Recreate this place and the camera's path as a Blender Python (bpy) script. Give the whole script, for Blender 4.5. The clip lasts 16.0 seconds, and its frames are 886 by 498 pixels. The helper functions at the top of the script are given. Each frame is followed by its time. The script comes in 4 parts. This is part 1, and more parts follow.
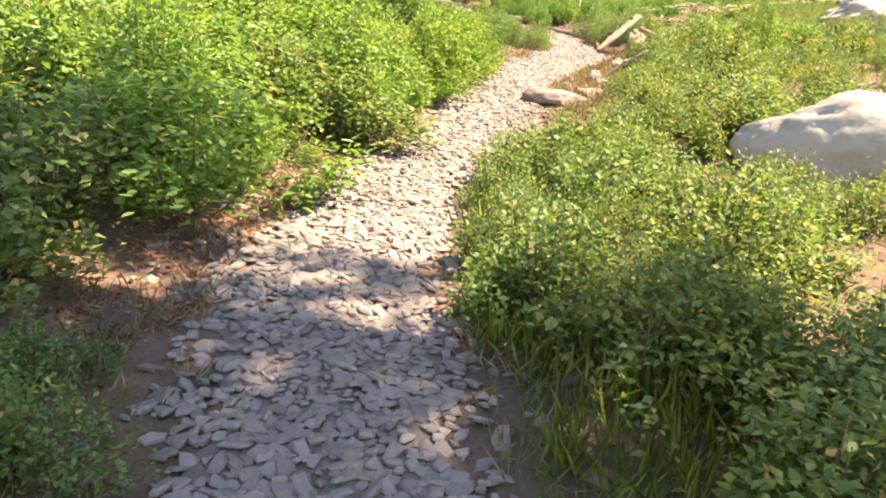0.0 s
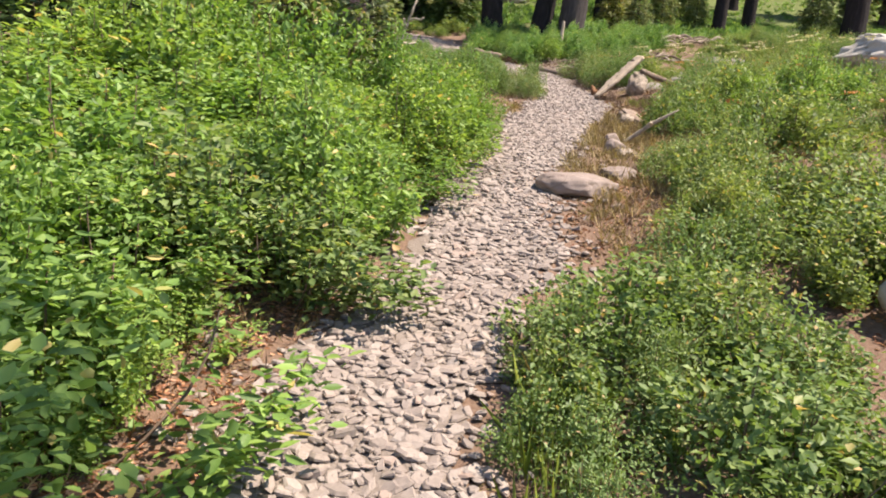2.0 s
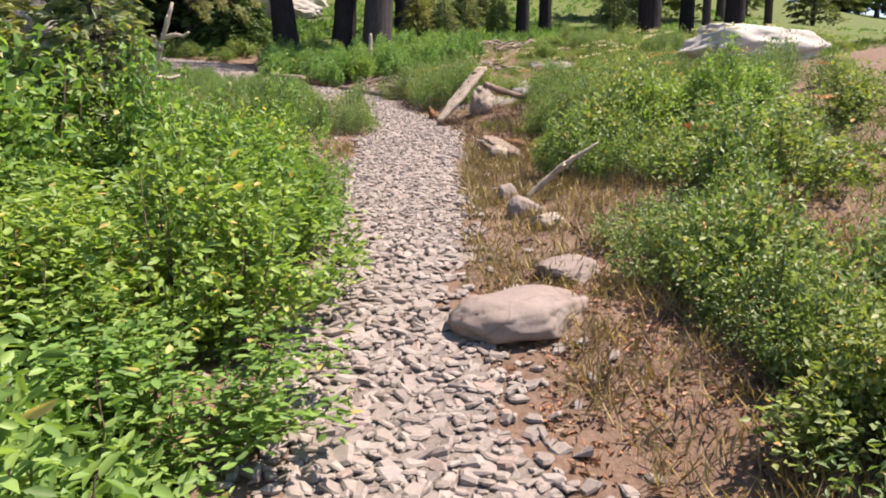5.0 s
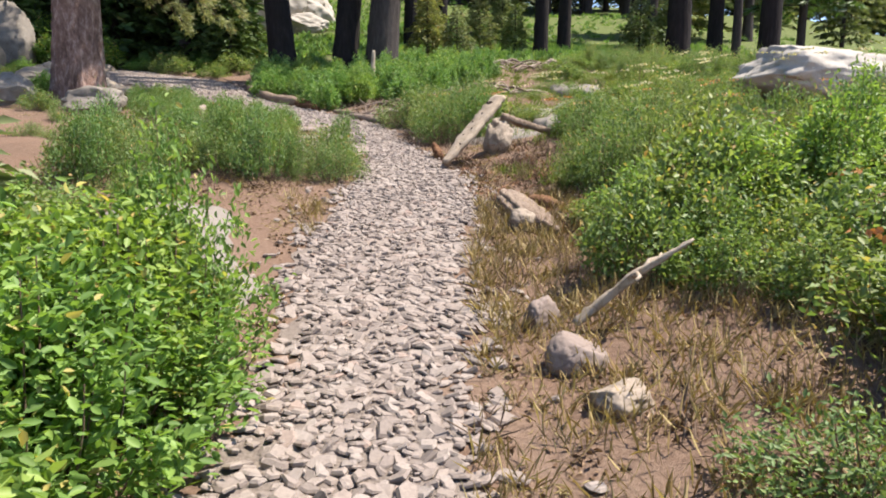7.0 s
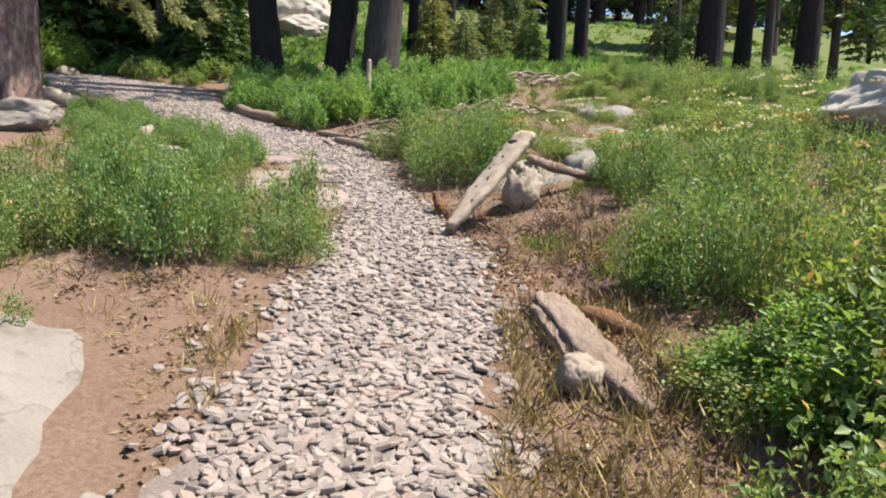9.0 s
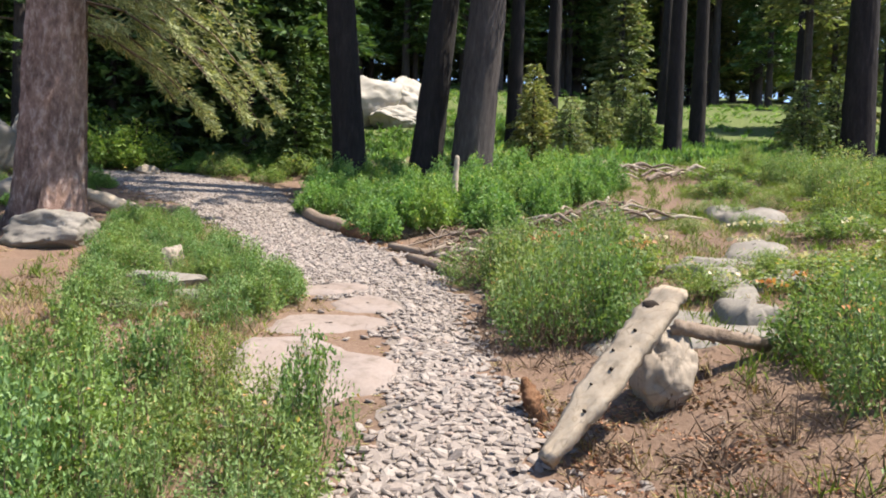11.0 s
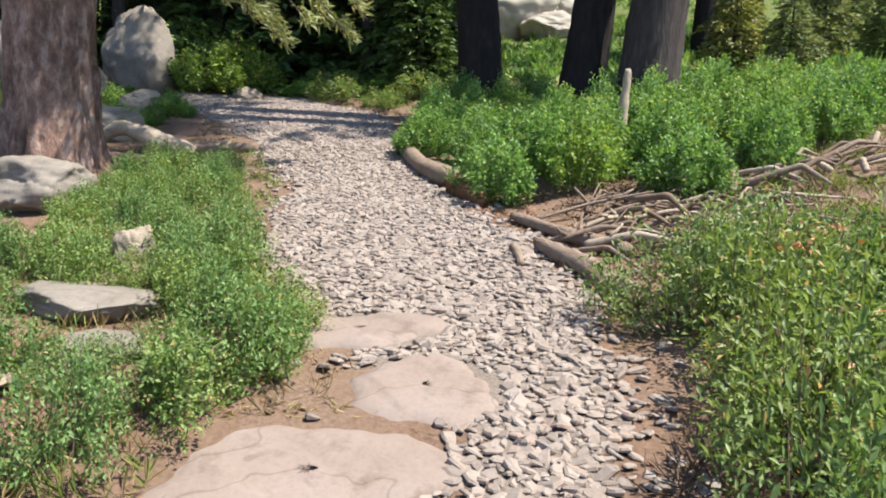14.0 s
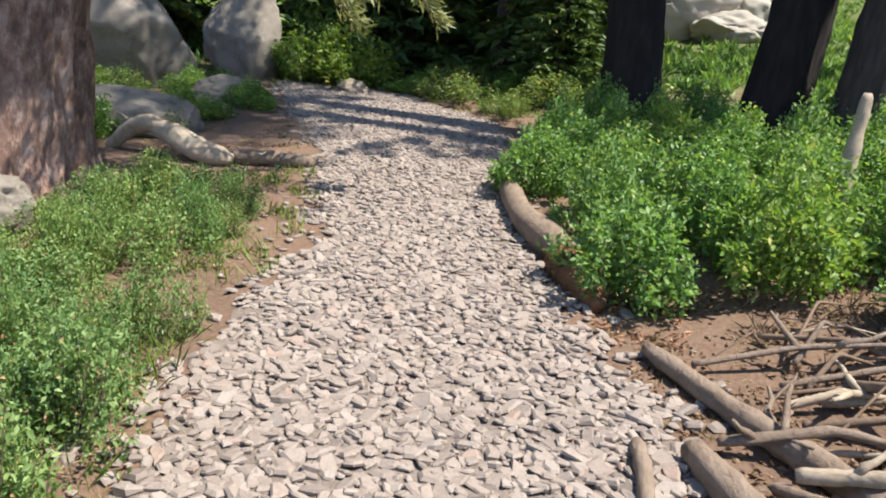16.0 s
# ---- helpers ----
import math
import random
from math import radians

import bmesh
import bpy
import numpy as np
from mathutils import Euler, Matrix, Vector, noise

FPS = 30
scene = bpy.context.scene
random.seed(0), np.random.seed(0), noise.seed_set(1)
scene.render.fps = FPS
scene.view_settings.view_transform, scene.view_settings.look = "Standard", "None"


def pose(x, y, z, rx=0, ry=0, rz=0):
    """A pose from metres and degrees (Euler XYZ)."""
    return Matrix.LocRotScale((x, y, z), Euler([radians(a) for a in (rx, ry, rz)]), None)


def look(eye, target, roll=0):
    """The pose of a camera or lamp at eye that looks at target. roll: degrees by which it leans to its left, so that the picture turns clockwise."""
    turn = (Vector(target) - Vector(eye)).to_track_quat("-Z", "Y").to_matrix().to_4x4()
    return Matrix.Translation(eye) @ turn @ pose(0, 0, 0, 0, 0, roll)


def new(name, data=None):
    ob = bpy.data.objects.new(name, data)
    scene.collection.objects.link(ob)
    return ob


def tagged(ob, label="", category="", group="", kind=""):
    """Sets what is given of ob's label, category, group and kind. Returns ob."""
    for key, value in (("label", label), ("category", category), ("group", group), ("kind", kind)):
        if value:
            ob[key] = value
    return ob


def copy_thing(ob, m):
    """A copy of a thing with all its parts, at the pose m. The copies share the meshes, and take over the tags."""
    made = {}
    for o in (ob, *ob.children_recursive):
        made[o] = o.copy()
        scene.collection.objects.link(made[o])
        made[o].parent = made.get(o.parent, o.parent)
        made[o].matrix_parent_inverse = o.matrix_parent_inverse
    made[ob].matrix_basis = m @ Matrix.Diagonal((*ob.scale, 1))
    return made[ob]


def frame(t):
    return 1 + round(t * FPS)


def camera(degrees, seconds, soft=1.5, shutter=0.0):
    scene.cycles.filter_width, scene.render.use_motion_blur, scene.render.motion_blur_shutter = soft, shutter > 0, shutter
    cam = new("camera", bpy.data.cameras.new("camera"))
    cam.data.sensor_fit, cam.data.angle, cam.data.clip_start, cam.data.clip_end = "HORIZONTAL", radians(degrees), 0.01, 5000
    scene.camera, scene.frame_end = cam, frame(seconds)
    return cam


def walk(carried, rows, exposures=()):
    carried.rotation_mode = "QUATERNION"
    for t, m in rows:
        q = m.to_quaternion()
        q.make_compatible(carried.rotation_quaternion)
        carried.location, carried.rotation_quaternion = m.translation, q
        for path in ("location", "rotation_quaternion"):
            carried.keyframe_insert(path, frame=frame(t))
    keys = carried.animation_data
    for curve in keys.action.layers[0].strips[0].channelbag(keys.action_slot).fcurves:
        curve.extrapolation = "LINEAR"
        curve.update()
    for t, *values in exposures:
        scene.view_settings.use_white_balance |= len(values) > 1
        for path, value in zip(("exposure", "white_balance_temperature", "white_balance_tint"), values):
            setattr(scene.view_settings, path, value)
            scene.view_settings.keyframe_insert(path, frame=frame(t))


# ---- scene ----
cam = camera(65.3, 16.0, 1.9)
METRES, EYE, TILT, LEAN, TURN = 18.0, 1.45, -14.0, -6.0, 0.0
ROWS = [
    (0.0, 0.0, 0.0, 0.0, 0.0, 0.0, -0.0),
    (0.5, 0.0008, 0.0262, 0.0137, 0.18, 1.21, 0.63),
    (1.0, -0.0024, 0.0528, 0.0266, 1.07, 2.88, -0.4),
    (1.5, -0.003, 0.0805, 0.0412, -0.38, 2.62, 0.32),
    (2.0, -0.008, 0.106, 0.0539, -2.27, 1.89, 1.42),
    (2.5, -0.0146, 0.1304, 0.0624, -4.19, 1.83, 3.8),
    (3.0, -0.0157, 0.1566, 0.0746, -6.77, 2.84, 7.12),
    (3.5, -0.0149, 0.1816, 0.0847, -8.0, 3.72, 9.92),
    (4.0, -0.0116, 0.2104, 0.0916, -9.94, 3.07, 11.34),
    (4.5, -0.0062, 0.237, 0.097, -13.3, 1.85, 11.56),
    (5.0, 0.0006, 0.2616, 0.1077, -16.76, 1.65, 10.35),
    (7.5, 0.0523, 0.392, 0.1585, -15.85, 3.09, 9.14),
    (8.0, 0.0615, 0.4227, 0.1723, -16.56, 2.4, 10.03),
    (8.5, 0.0696, 0.4491, 0.1834, -15.68, 2.37, 9.95),
    (9.0, 0.0818, 0.4775, 0.1945, -15.89, 3.37, 7.89),
    (9.5, 0.0905, 0.5055, 0.2091, -12.05, 6.15, 8.11),
    (12.0, 0.1387, 0.6444, 0.2617, -3.72, 12.13, 3.9),
    (12.5, 0.1417, 0.6741, 0.2717, 1.76, 9.37, 3.41),
    (13.0, 0.1472, 0.7055, 0.2843, 3.49, 9.94, 1.53),
    (13.5, 0.153, 0.7352, 0.2937, 3.89, 9.24, 2.1),
    (14.0, 0.1552, 0.77, 0.3038, 5.03, 5.58, 2.57),
    (14.5, 0.1593, 0.803, 0.3182, 5.81, 5.47, 1.19),
    (15.0, 0.1609, 0.8351, 0.3304, 9.48, 6.1, -2.76),
    (15.5, 0.1602, 0.8712, 0.3436, 14.12, 5.43, -4.78),
    (16.0, 0.1586, 0.9023, 0.3546, 15.57, 5.03, -4.94),
]
walk(cam, [(t, pose(0, 0, EYE, TILT, LEAN, TURN) @ pose(METRES * x, METRES * y, METRES * z, 90 + pitch, roll, yaw)) for t, x, y, z, yaw, pitch, roll in ROWS],
     exposures=[(0.0, 2.25, 8300, 16), (0.5, 2.0, 8200, 16), (1.0, 1.7, 7600, 17), (1.5, 1.5, 7100, 17), (3.5, 1.38, 6800, 18), (5.0, 1.36, 6700, 19), (7.5, 1.34, 6500, 13), (9.5, 1.39, 6500, 12), (12.0, 1.48, 6400, 10.5), (13.5, 1.41, 6400, 10), (16.0, 1.3, 6400, 10)])

# ---- light: one high sun ahead and to the right, clear mountain sky ----
SUN_TURN, SUN_UP, SUN_POWER, SKY_POWER = 97.0, 62.0, 4.3, 0.112
world = bpy.data.worlds.new("sky")
scene.world = world
world.use_nodes = True
wt = world.node_tree
sky = wt.nodes.new("ShaderNodeTexSky")
sky.sky_type, sky.sun_disc = "NISHITA", False
sky.sun_elevation, sky.sun_rotation, sky.altitude = radians(SUN_UP), radians(SUN_TURN), 2200
wt.links.new(sky.outputs[0], wt.nodes["Background"].inputs[0])
wt.nodes["Background"].inputs[1].default_value = SKY_POWER
sun_data = bpy.data.lights.new("sun", "SUN")
sun_data.energy, sun_data.angle, sun_data.color = SUN_POWER, radians(0.53), (1.0, 0.93, 0.80)
sun_way = Vector((math.sin(radians(SUN_TURN)) * math.cos(radians(SUN_UP)), math.cos(radians(SUN_TURN)) * math.cos(radians(SUN_UP)), math.sin(radians(SUN_UP))))
sun = new("sun", sun_data)
sun.matrix_world = look(Vector((0, 0, 40)) + sun_way, Vector((0, 0, 40)))

# ---- materials ----


def base_mat(name, rough=0.85, spec=0.25):
    m = bpy.data.materials.new(name)
    m.use_nodes = True
    b = m.node_tree.nodes["Principled BSDF"]
    b.inputs["Roughness"].default_value = rough
    b.inputs["Specular IOR Level"].default_value = spec
    return m, m.node_tree, b


def node(t, kind, **sets):
    n = t.nodes.new(kind)
    for k, v in sets.items():
        n.inputs[k.replace("_", " ")].default_value = v
    return n


def noise_node(t, scale, detail=6.0, rough=0.6, squash=(1, 1, 1)):
    n = node(t, "ShaderNodeTexNoise", Scale=scale, Detail=detail, Roughness=rough)
    co = t.nodes.new("ShaderNodeTexCoord")
    mp = t.nodes.new("ShaderNodeMapping")
    mp.inputs["Scale"].default_value = squash
    t.links.new(co.outputs["Object"], mp.inputs["Vector"])
    t.links.new(mp.outputs[0], n.inputs["Vector"])
    return n


def ramp(t, src, stops):
    r = t.nodes.new("ShaderNodeValToRGB")
    while len(r.color_ramp.elements) < len(stops):
        r.color_ramp.elements.new(0.5)
    for e, (p, c) in zip(r.color_ramp.elements, stops):
        e.position, e.color = p, (*c, 1)
    t.links.new(src, r.inputs[0])
    return r.outputs[0]


def blend(t, fac, a, b, mode="MIX"):
    n = t.nodes.new("ShaderNodeMix")
    n.data_type, n.blend_type = "RGBA", mode
    for sock, v in ((n.inputs[0], fac), (n.inputs[6], a), (n.inputs[7], b)):
        if isinstance(v, (int, float)):
            sock.default_value = v
        elif isinstance(v, tuple):
            sock.default_value = (*v, 1)
        else:
            t.links.new(v, sock)
    return n.outputs[2]


def bump(t, b, src, strength, dist):
    n = node(t, "ShaderNodeBump", Strength=strength, Distance=dist)
    t.links.new(src, n.inputs["Height"])
    t.links.new(n.outputs[0], b.inputs["Normal"])


def two_scale(name, big, small, s_big, s_small, rough=0.85, bump_s=0.6, bump_d=0.02, mix=0.5, squash=(1, 1, 1), spec=0.2):
    """Broad stains and fine grain: two colour ramps of three stops each."""
    m, t, b = base_mat(name, rough, spec)
    n1, n2 = noise_node(t, s_big, 5, 0.6, squash), noise_node(t, s_small, 8, 0.7, squash)
    c = blend(t, mix, ramp(t, n1.outputs[0], big), ramp(t, n2.outputs[0], small))
    t.links.new(c, b.inputs["Base Color"])
    bump(t, b, blend(t, 0.5, n1.outputs[0], n2.outputs[0]), bump_s, bump_d)
    return m


def leaf_mat(name, dark, mid, light, odd, glow=0.35):
    """Leaves that differ one from another and let some light through."""
    m, t, b = base_mat(name, 0.52, 0.36)
    g = t.nodes.new("ShaderNodeNewGeometry")
    c = ramp(t, g.outputs["Random Per Island"], [(0.0, dark), (0.45, mid), (0.9, light), (0.972, light), (0.985, odd)])
    oi = t.nodes.new("ShaderNodeObjectInfo")
    tint = ramp(t, oi.outputs["Random"], [(0.0, (0.82, 0.9, 0.75)), (0.5, (1.0, 1.0, 1.0)), (1.0, (1.18, 1.05, 0.8))])
    c = blend(t, 1.0, c, tint, "MULTIPLY")
    t.links.new(c, b.inputs["Base Color"])
    tr = t.nodes.new("ShaderNodeBsdfTranslucent")
    t.links.new(blend(t, 1.0, c, (1.25, 1.3, 0.6), "MULTIPLY"), tr.inputs[0])
    mx = t.nodes.new("ShaderNodeMixShader")
    mx.inputs[0].default_value = glow
    t.links.new(b.outputs[0], mx.inputs[1])
    t.links.new(tr.outputs[0], mx.inputs[2])
    t.links.new(mx.outputs[0], t.nodes["Material Output"].inputs[0])
    return m


def stone_mat(name):
    m, t, b = base_mat(name, 0.8, 0.3)
    g, oi = t.nodes.new("ShaderNodeNewGeometry"), t.nodes.new("ShaderNodeObjectInfo")
    ad = t.nodes.new("ShaderNodeMath")
    ad.operation = "ADD"
    fr = t.nodes.new("ShaderNodeMath")
    fr.operation = "FRACT"
    t.links.new(g.outputs["Random Per Island"], ad.inputs[0])
    t.links.new(oi.outputs["Random"], ad.inputs[1])
    t.links.new(ad.outputs[0], fr.inputs[0])
    c = ramp(t, fr.outputs[0], [(0.0, (0.204, 0.172, 0.153)), (0.25, (0.255, 0.214, 0.188)), (0.6, (0.277, 0.235, 0.206)), (0.9, (0.302, 0.264, 0.237)), (1.0, (0.280, 0.212, 0.177))])
    n = noise_node(t, 60, 6, 0.7)
    c = blend(t, 1.0, c, ramp(t, n.outputs[0], [(0.3, (0.78, 0.76, 0.75)), (0.7, (1.1, 1.08, 1.06))]), "MULTIPLY")
    t.links.new(c, b.inputs["Base Color"])
    bump(t, b, n.outputs[0], 0.5, 0.006)
    return m


def weathered(m, crack=1.4, spots=7.0):
    """Hairline cracks and grey lichen spots over a stone's own colour."""
    t, b = m.node_tree, m.node_tree.nodes["Principled BSDF"]
    old = b.inputs["Base Color"].links[0].from_socket
    lines = ramp(t, noise_node(t, crack, 3, 0.55).outputs[0], [(0.492, (1, 1, 1)), (0.5, (0.72, 0.70, 0.67)), (0.507, (1, 1, 1))])
    lich = ramp(t, noise_node(t, spots, 5, 0.65).outputs[0], [(0.54, (1, 1, 1)), (0.7, (0.72, 0.71, 0.68))])
    t.links.new(blend(t, 1.0, blend(t, 1.0, old, lines, "MULTIPLY"), lich, "MULTIPLY"), b.inputs["Base Color"])


M_SOIL = two_scale("forest_soil", [(0.3, (0.110, 0.070, 0.050)), (0.5, (0.178, 0.106, 0.073)), (0.7, (0.212, 0.146, 0.108))],
                   [(0.3, (0.072, 0.050, 0.037)), (0.5, (0.168, 0.113, 0.080)), (0.7, (0.251, 0.188, 0.140))], 0.9, 38, 0.95, 0.9, 0.03, 0.55)


def hillside(m):
    """Grass and low herbs take over from bare soil beyond the bend and out on the meadow."""
    t, b = m.node_tree, m.node_tree.nodes["Principled BSDF"]
    old = b.inputs["Base Color"].links[0].from_socket
    co = t.nodes.new("ShaderNodeTexCoord")
    sep = t.nodes.new("ShaderNodeSeparateXYZ")
    t.links.new(co.outputs["Object"], sep.inputs[0])
    n = noise_node(t, 0.6, 6, 0.7)
    ad = t.nodes.new("ShaderNodeMath")
    ad.operation = "MULTIPLY_ADD"
    ad.inputs[1].default_value = 6.0
    t.links.new(n.outputs[0], ad.inputs[0])
    t.links.new(sep.outputs[1], ad.inputs[2])
    mr = t.nodes.new("ShaderNodeMapRange")
    for i, v in ((1, 31.0), (2, 34.0), (3, 0.0), (4, 0.9)):
        mr.inputs[i].default_value = v
    t.links.new(ad.outputs[0], mr.inputs[0])
    g = ramp(t, noise_node(t, 9, 6, 0.7).outputs[0], [(0.3, (0.035, 0.05, 0.015)), (0.5, (0.085, 0.12, 0.03)), (0.7, (0.15, 0.19, 0.05))])
    t.links.new(blend(t, mr.outputs[0], old, g), b.inputs["Base Color"])


hillside(M_SOIL)
M_STONE = stone_mat("crushed_stone")
M_GRANITE = two_scale("granite", [(0.3, (0.214, 0.169, 0.128)), (0.5, (0.296, 0.242, 0.190)), (0.7, (0.353, 0.293, 0.235))],
                      [(0.28, (0.139, 0.113, 0.089)), (0.45, (0.296, 0.242, 0.192)), (0.7, (0.366, 0.304, 0.247))], 1.6, 55, 0.8, 0.7, 0.012, 0.4)
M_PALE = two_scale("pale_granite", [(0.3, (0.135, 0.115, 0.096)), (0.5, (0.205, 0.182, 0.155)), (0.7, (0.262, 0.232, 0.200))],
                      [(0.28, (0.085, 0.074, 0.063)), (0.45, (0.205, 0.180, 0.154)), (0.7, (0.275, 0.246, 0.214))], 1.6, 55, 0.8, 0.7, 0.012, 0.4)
M_WHITE = two_scale("white_granite", [(0.3, (0.281, 0.243, 0.202)), (0.5, (0.369, 0.335, 0.289)), (0.7, (0.413, 0.378, 0.336))],
                     [(0.28, (0.221, 0.185, 0.148)), (0.45, (0.369, 0.335, 0.289)), (0.7, (0.428, 0.392, 0.349))], 0.7, 22, 0.8, 0.7, 0.02, 0.4)
M_SLAB = two_scale("dusty_slab", [(0.3, (0.192, 0.147, 0.125)), (0.5, (0.240, 0.189, 0.162)), (0.7, (0.267, 0.222, 0.203))],
                   [(0.3, (0.170, 0.126, 0.104)), (0.5, (0.240, 0.192, 0.166)), (0.75, (0.277, 0.232, 0.212))], 2.2, 40, 0.85, 0.7, 0.01, 0.4)
M_BED = two_scale("stone_dust", [(0.3, (0.15, 0.12, 0.10)), (0.5, (0.20, 0.165, 0.14)), (0.7, (0.25, 0.205, 0.175))],
                  [(0.3, (0.09, 0.072, 0.06)), (0.5, (0.20, 0.165, 0.14)), (0.75, (0.32, 0.27, 0.235))], 2.0, 70, 0.95, 1.0, 0.02, 0.6)
for stone in (M_GRANITE, M_PALE, M_SLAB):
    weathered(stone)
M_BARK = two_scale("fir_bark", [(0.3, (0.033, 0.027, 0.025)), (0.5, (0.060, 0.048, 0.043)), (0.7, (0.096, 0.081, 0.074))],
                   [(0.3, (0.018, 0.016, 0.015)), (0.55, (0.066, 0.054, 0.050)), (0.75, (0.120, 0.105, 0.099))], 3, 14, 0.95, 1.0, 0.05, 0.55, (1, 1, 0.22))
# Same grain as the fir bark, much darker all over.
M_BARK_DARK = two_scale("near_black_bark", [(0.3, (0.012, 0.010, 0.010)), (0.5, (0.022, 0.018, 0.017)), (0.7, (0.040, 0.034, 0.032))],
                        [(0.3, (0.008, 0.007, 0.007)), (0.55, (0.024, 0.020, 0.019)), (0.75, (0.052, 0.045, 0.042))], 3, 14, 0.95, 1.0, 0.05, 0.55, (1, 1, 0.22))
M_BARK_RED = two_scale("red_bark", [(0.3, (0.090, 0.058, 0.048)), (0.5, (0.225, 0.136, 0.104)), (0.7, (0.380, 0.245, 0.195))],
                       [(0.36, (0.034, 0.025, 0.022)), (0.5, (0.235, 0.146, 0.114)), (0.62, (0.500, 0.390, 0.335))], 2.6, 13, 0.95, 1.0, 0.08, 0.5, (1, 1, 0.5))
M_DEADWOOD = two_scale("weathered_wood", [(0.3, (0.147, 0.102, 0.074)), (0.5, (0.221, 0.165, 0.124)), (0.7, (0.283, 0.221, 0.174))],
                       [(0.3, (0.099, 0.068, 0.048)), (0.5, (0.221, 0.165, 0.127)), (0.75, (0.319, 0.256, 0.201))], 2.5, 22, 0.9, 1.0, 0.04, 0.55, (1, 0.3, 1))
M_PALEWOOD = two_scale("bleached_wood", [(0.3, (0.285, 0.216, 0.151)), (0.5, (0.376, 0.304, 0.230)), (0.7, (0.427, 0.368, 0.297))],
                       [(0.3, (0.233, 0.171, 0.115)), (0.5, (0.376, 0.304, 0.230)), (0.75, (0.454, 0.392, 0.321))], 2.0, 26, 0.8, 0.6, 0.012, 0.5, (1, 1, 1))
weathered(M_PALEWOOD, 3.0, 9.0)
M_ROTWOOD = two_scale("rotten_red_wood", [(0.3, (0.085, 0.038, 0.020)), (0.5, (0.170, 0.085, 0.045)), (0.7, (0.250, 0.150, 0.085))],
                      [(0.3, (0.040, 0.020, 0.012)), (0.5, (0.165, 0.080, 0.042)), (0.75, (0.300, 0.185, 0.105))], 6, 45, 0.95, 1.0, 0.03, 0.5)
M_TWIG = two_scale("twig_bark", [(0.3, (0.10, 0.065, 0.045)), (0.6, (0.20, 0.14, 0.10))], [(0.3, (0.08, 0.05, 0.035)), (0.7, (0.26, 0.19, 0.14))], 4, 40, 0.9, 0.5, 0.005)
M_LEAF_A = leaf_mat("willow_leaf", (0.098, 0.173, 0.042), (0.174, 0.284, 0.072), (0.279, 0.398, 0.107), (0.502, 0.398, 0.153), 0.4)
M_LEAF_B = leaf_mat("currant_leaf", (0.083, 0.136, 0.044), (0.158, 0.230, 0.074), (0.260, 0.322, 0.126), (0.543, 0.366, 0.172), 0.4)
M_LEAF_C = leaf_mat("thimble_leaf", (0.080, 0.160, 0.046), (0.145, 0.268, 0.078), (0.235, 0.360, 0.122), (0.401, 0.413, 0.161), 0.4)
M_LEAF_D = leaf_mat("sage_leaf", (0.092, 0.150, 0.050), (0.158, 0.238, 0.080), (0.248, 0.318, 0.135), (0.541, 0.345, 0.198), 0.35)
M_LEAF_E = leaf_mat("herb_leaf", (0.085, 0.155, 0.050), (0.145, 0.245, 0.082), (0.230, 0.335, 0.130), (0.42, 0.27, 0.16), 0.35)
M_NEEDLE = leaf_mat("fir_needle", (0.042, 0.081, 0.031), (0.074, 0.131, 0.044), (0.131, 0.203, 0.065), (0.185, 0.203, 0.077), 0.2)
M_NEEDLE_L = leaf_mat("pine_needle", (0.087, 0.122, 0.049), (0.160, 0.199, 0.090), (0.262, 0.286, 0.146), (0.437, 0.314, 0.181), 0.3)
M_PALE_NEEDLE = leaf_mat("long_pine_needle", (0.115, 0.146, 0.069), (0.218, 0.252, 0.127), (0.345, 0.374, 0.207), (0.414, 0.339, 0.184), 0.3)
M_STRAW = leaf_mat("dry_grass", (0.26, 0.18, 0.09), (0.36, 0.26, 0.13), (0.45, 0.35, 0.19), (0.30, 0.16, 0.07), 0.25)
M_GRASS = leaf_mat("green_grass", (0.11, 0.16, 0.03), (0.17, 0.24, 0.045), (0.25, 0.31, 0.07), (0.44, 0.35, 0.14), 0.35)
M_RUST = leaf_mat("rusty_litter", (0.20, 0.085, 0.045), (0.32, 0.15, 0.08), (0.44, 0.24, 0.14), (0.50, 0.34, 0.22), 0.1)
M_CREAM = leaf_mat("cream_flower", (0.42, 0.38, 0.26), (0.52, 0.48, 0.34), (0.62, 0.58, 0.44), (0.45, 0.30, 0.20), 0.25)
M_LITTER = leaf_mat("brown_litter", (0.06, 0.035, 0.022), (0.14, 0.08, 0.045), (0.24, 0.15, 0.09), (0.36, 0.25, 0.16), 0.1)
M_FLOWER = leaf_mat("seed_head", (0.35, 0.14, 0.06), (0.45, 0.22, 0.10), (0.55, 0.33, 0.20), (0.62, 0.48, 0.36), 0.25)

# ---- the lie of the land ----
PY = [-60, -10, 0, 4.1, 5.5, 7.5, 8.7, 12.2, 13.7, 18.4, 19.2, 22.5, 24, 28, 35, 50, 70, 85, 140, 700]
PZ = [-7.0, -1.2, -0.05, 0.57, 0.82, 1.22, 1.47, 1.86, 2.12, 2.74, 2.84, 3.33, 3.62, 4.27, 5.7, 9.6, 15.0, 17.5, 18.5, 18.5]
EY = [-10, 0, 1.8, 3.2, 4.0, 5.1, 5.8, 6.8, 8.1, 10, 11.3, 12.2, 13, 14.3, 15.4, 16.3, 17.2, 18.4, 19.4, 20.3, 21.5, 22.5, 23.7, 26.8, 28.3, 29]
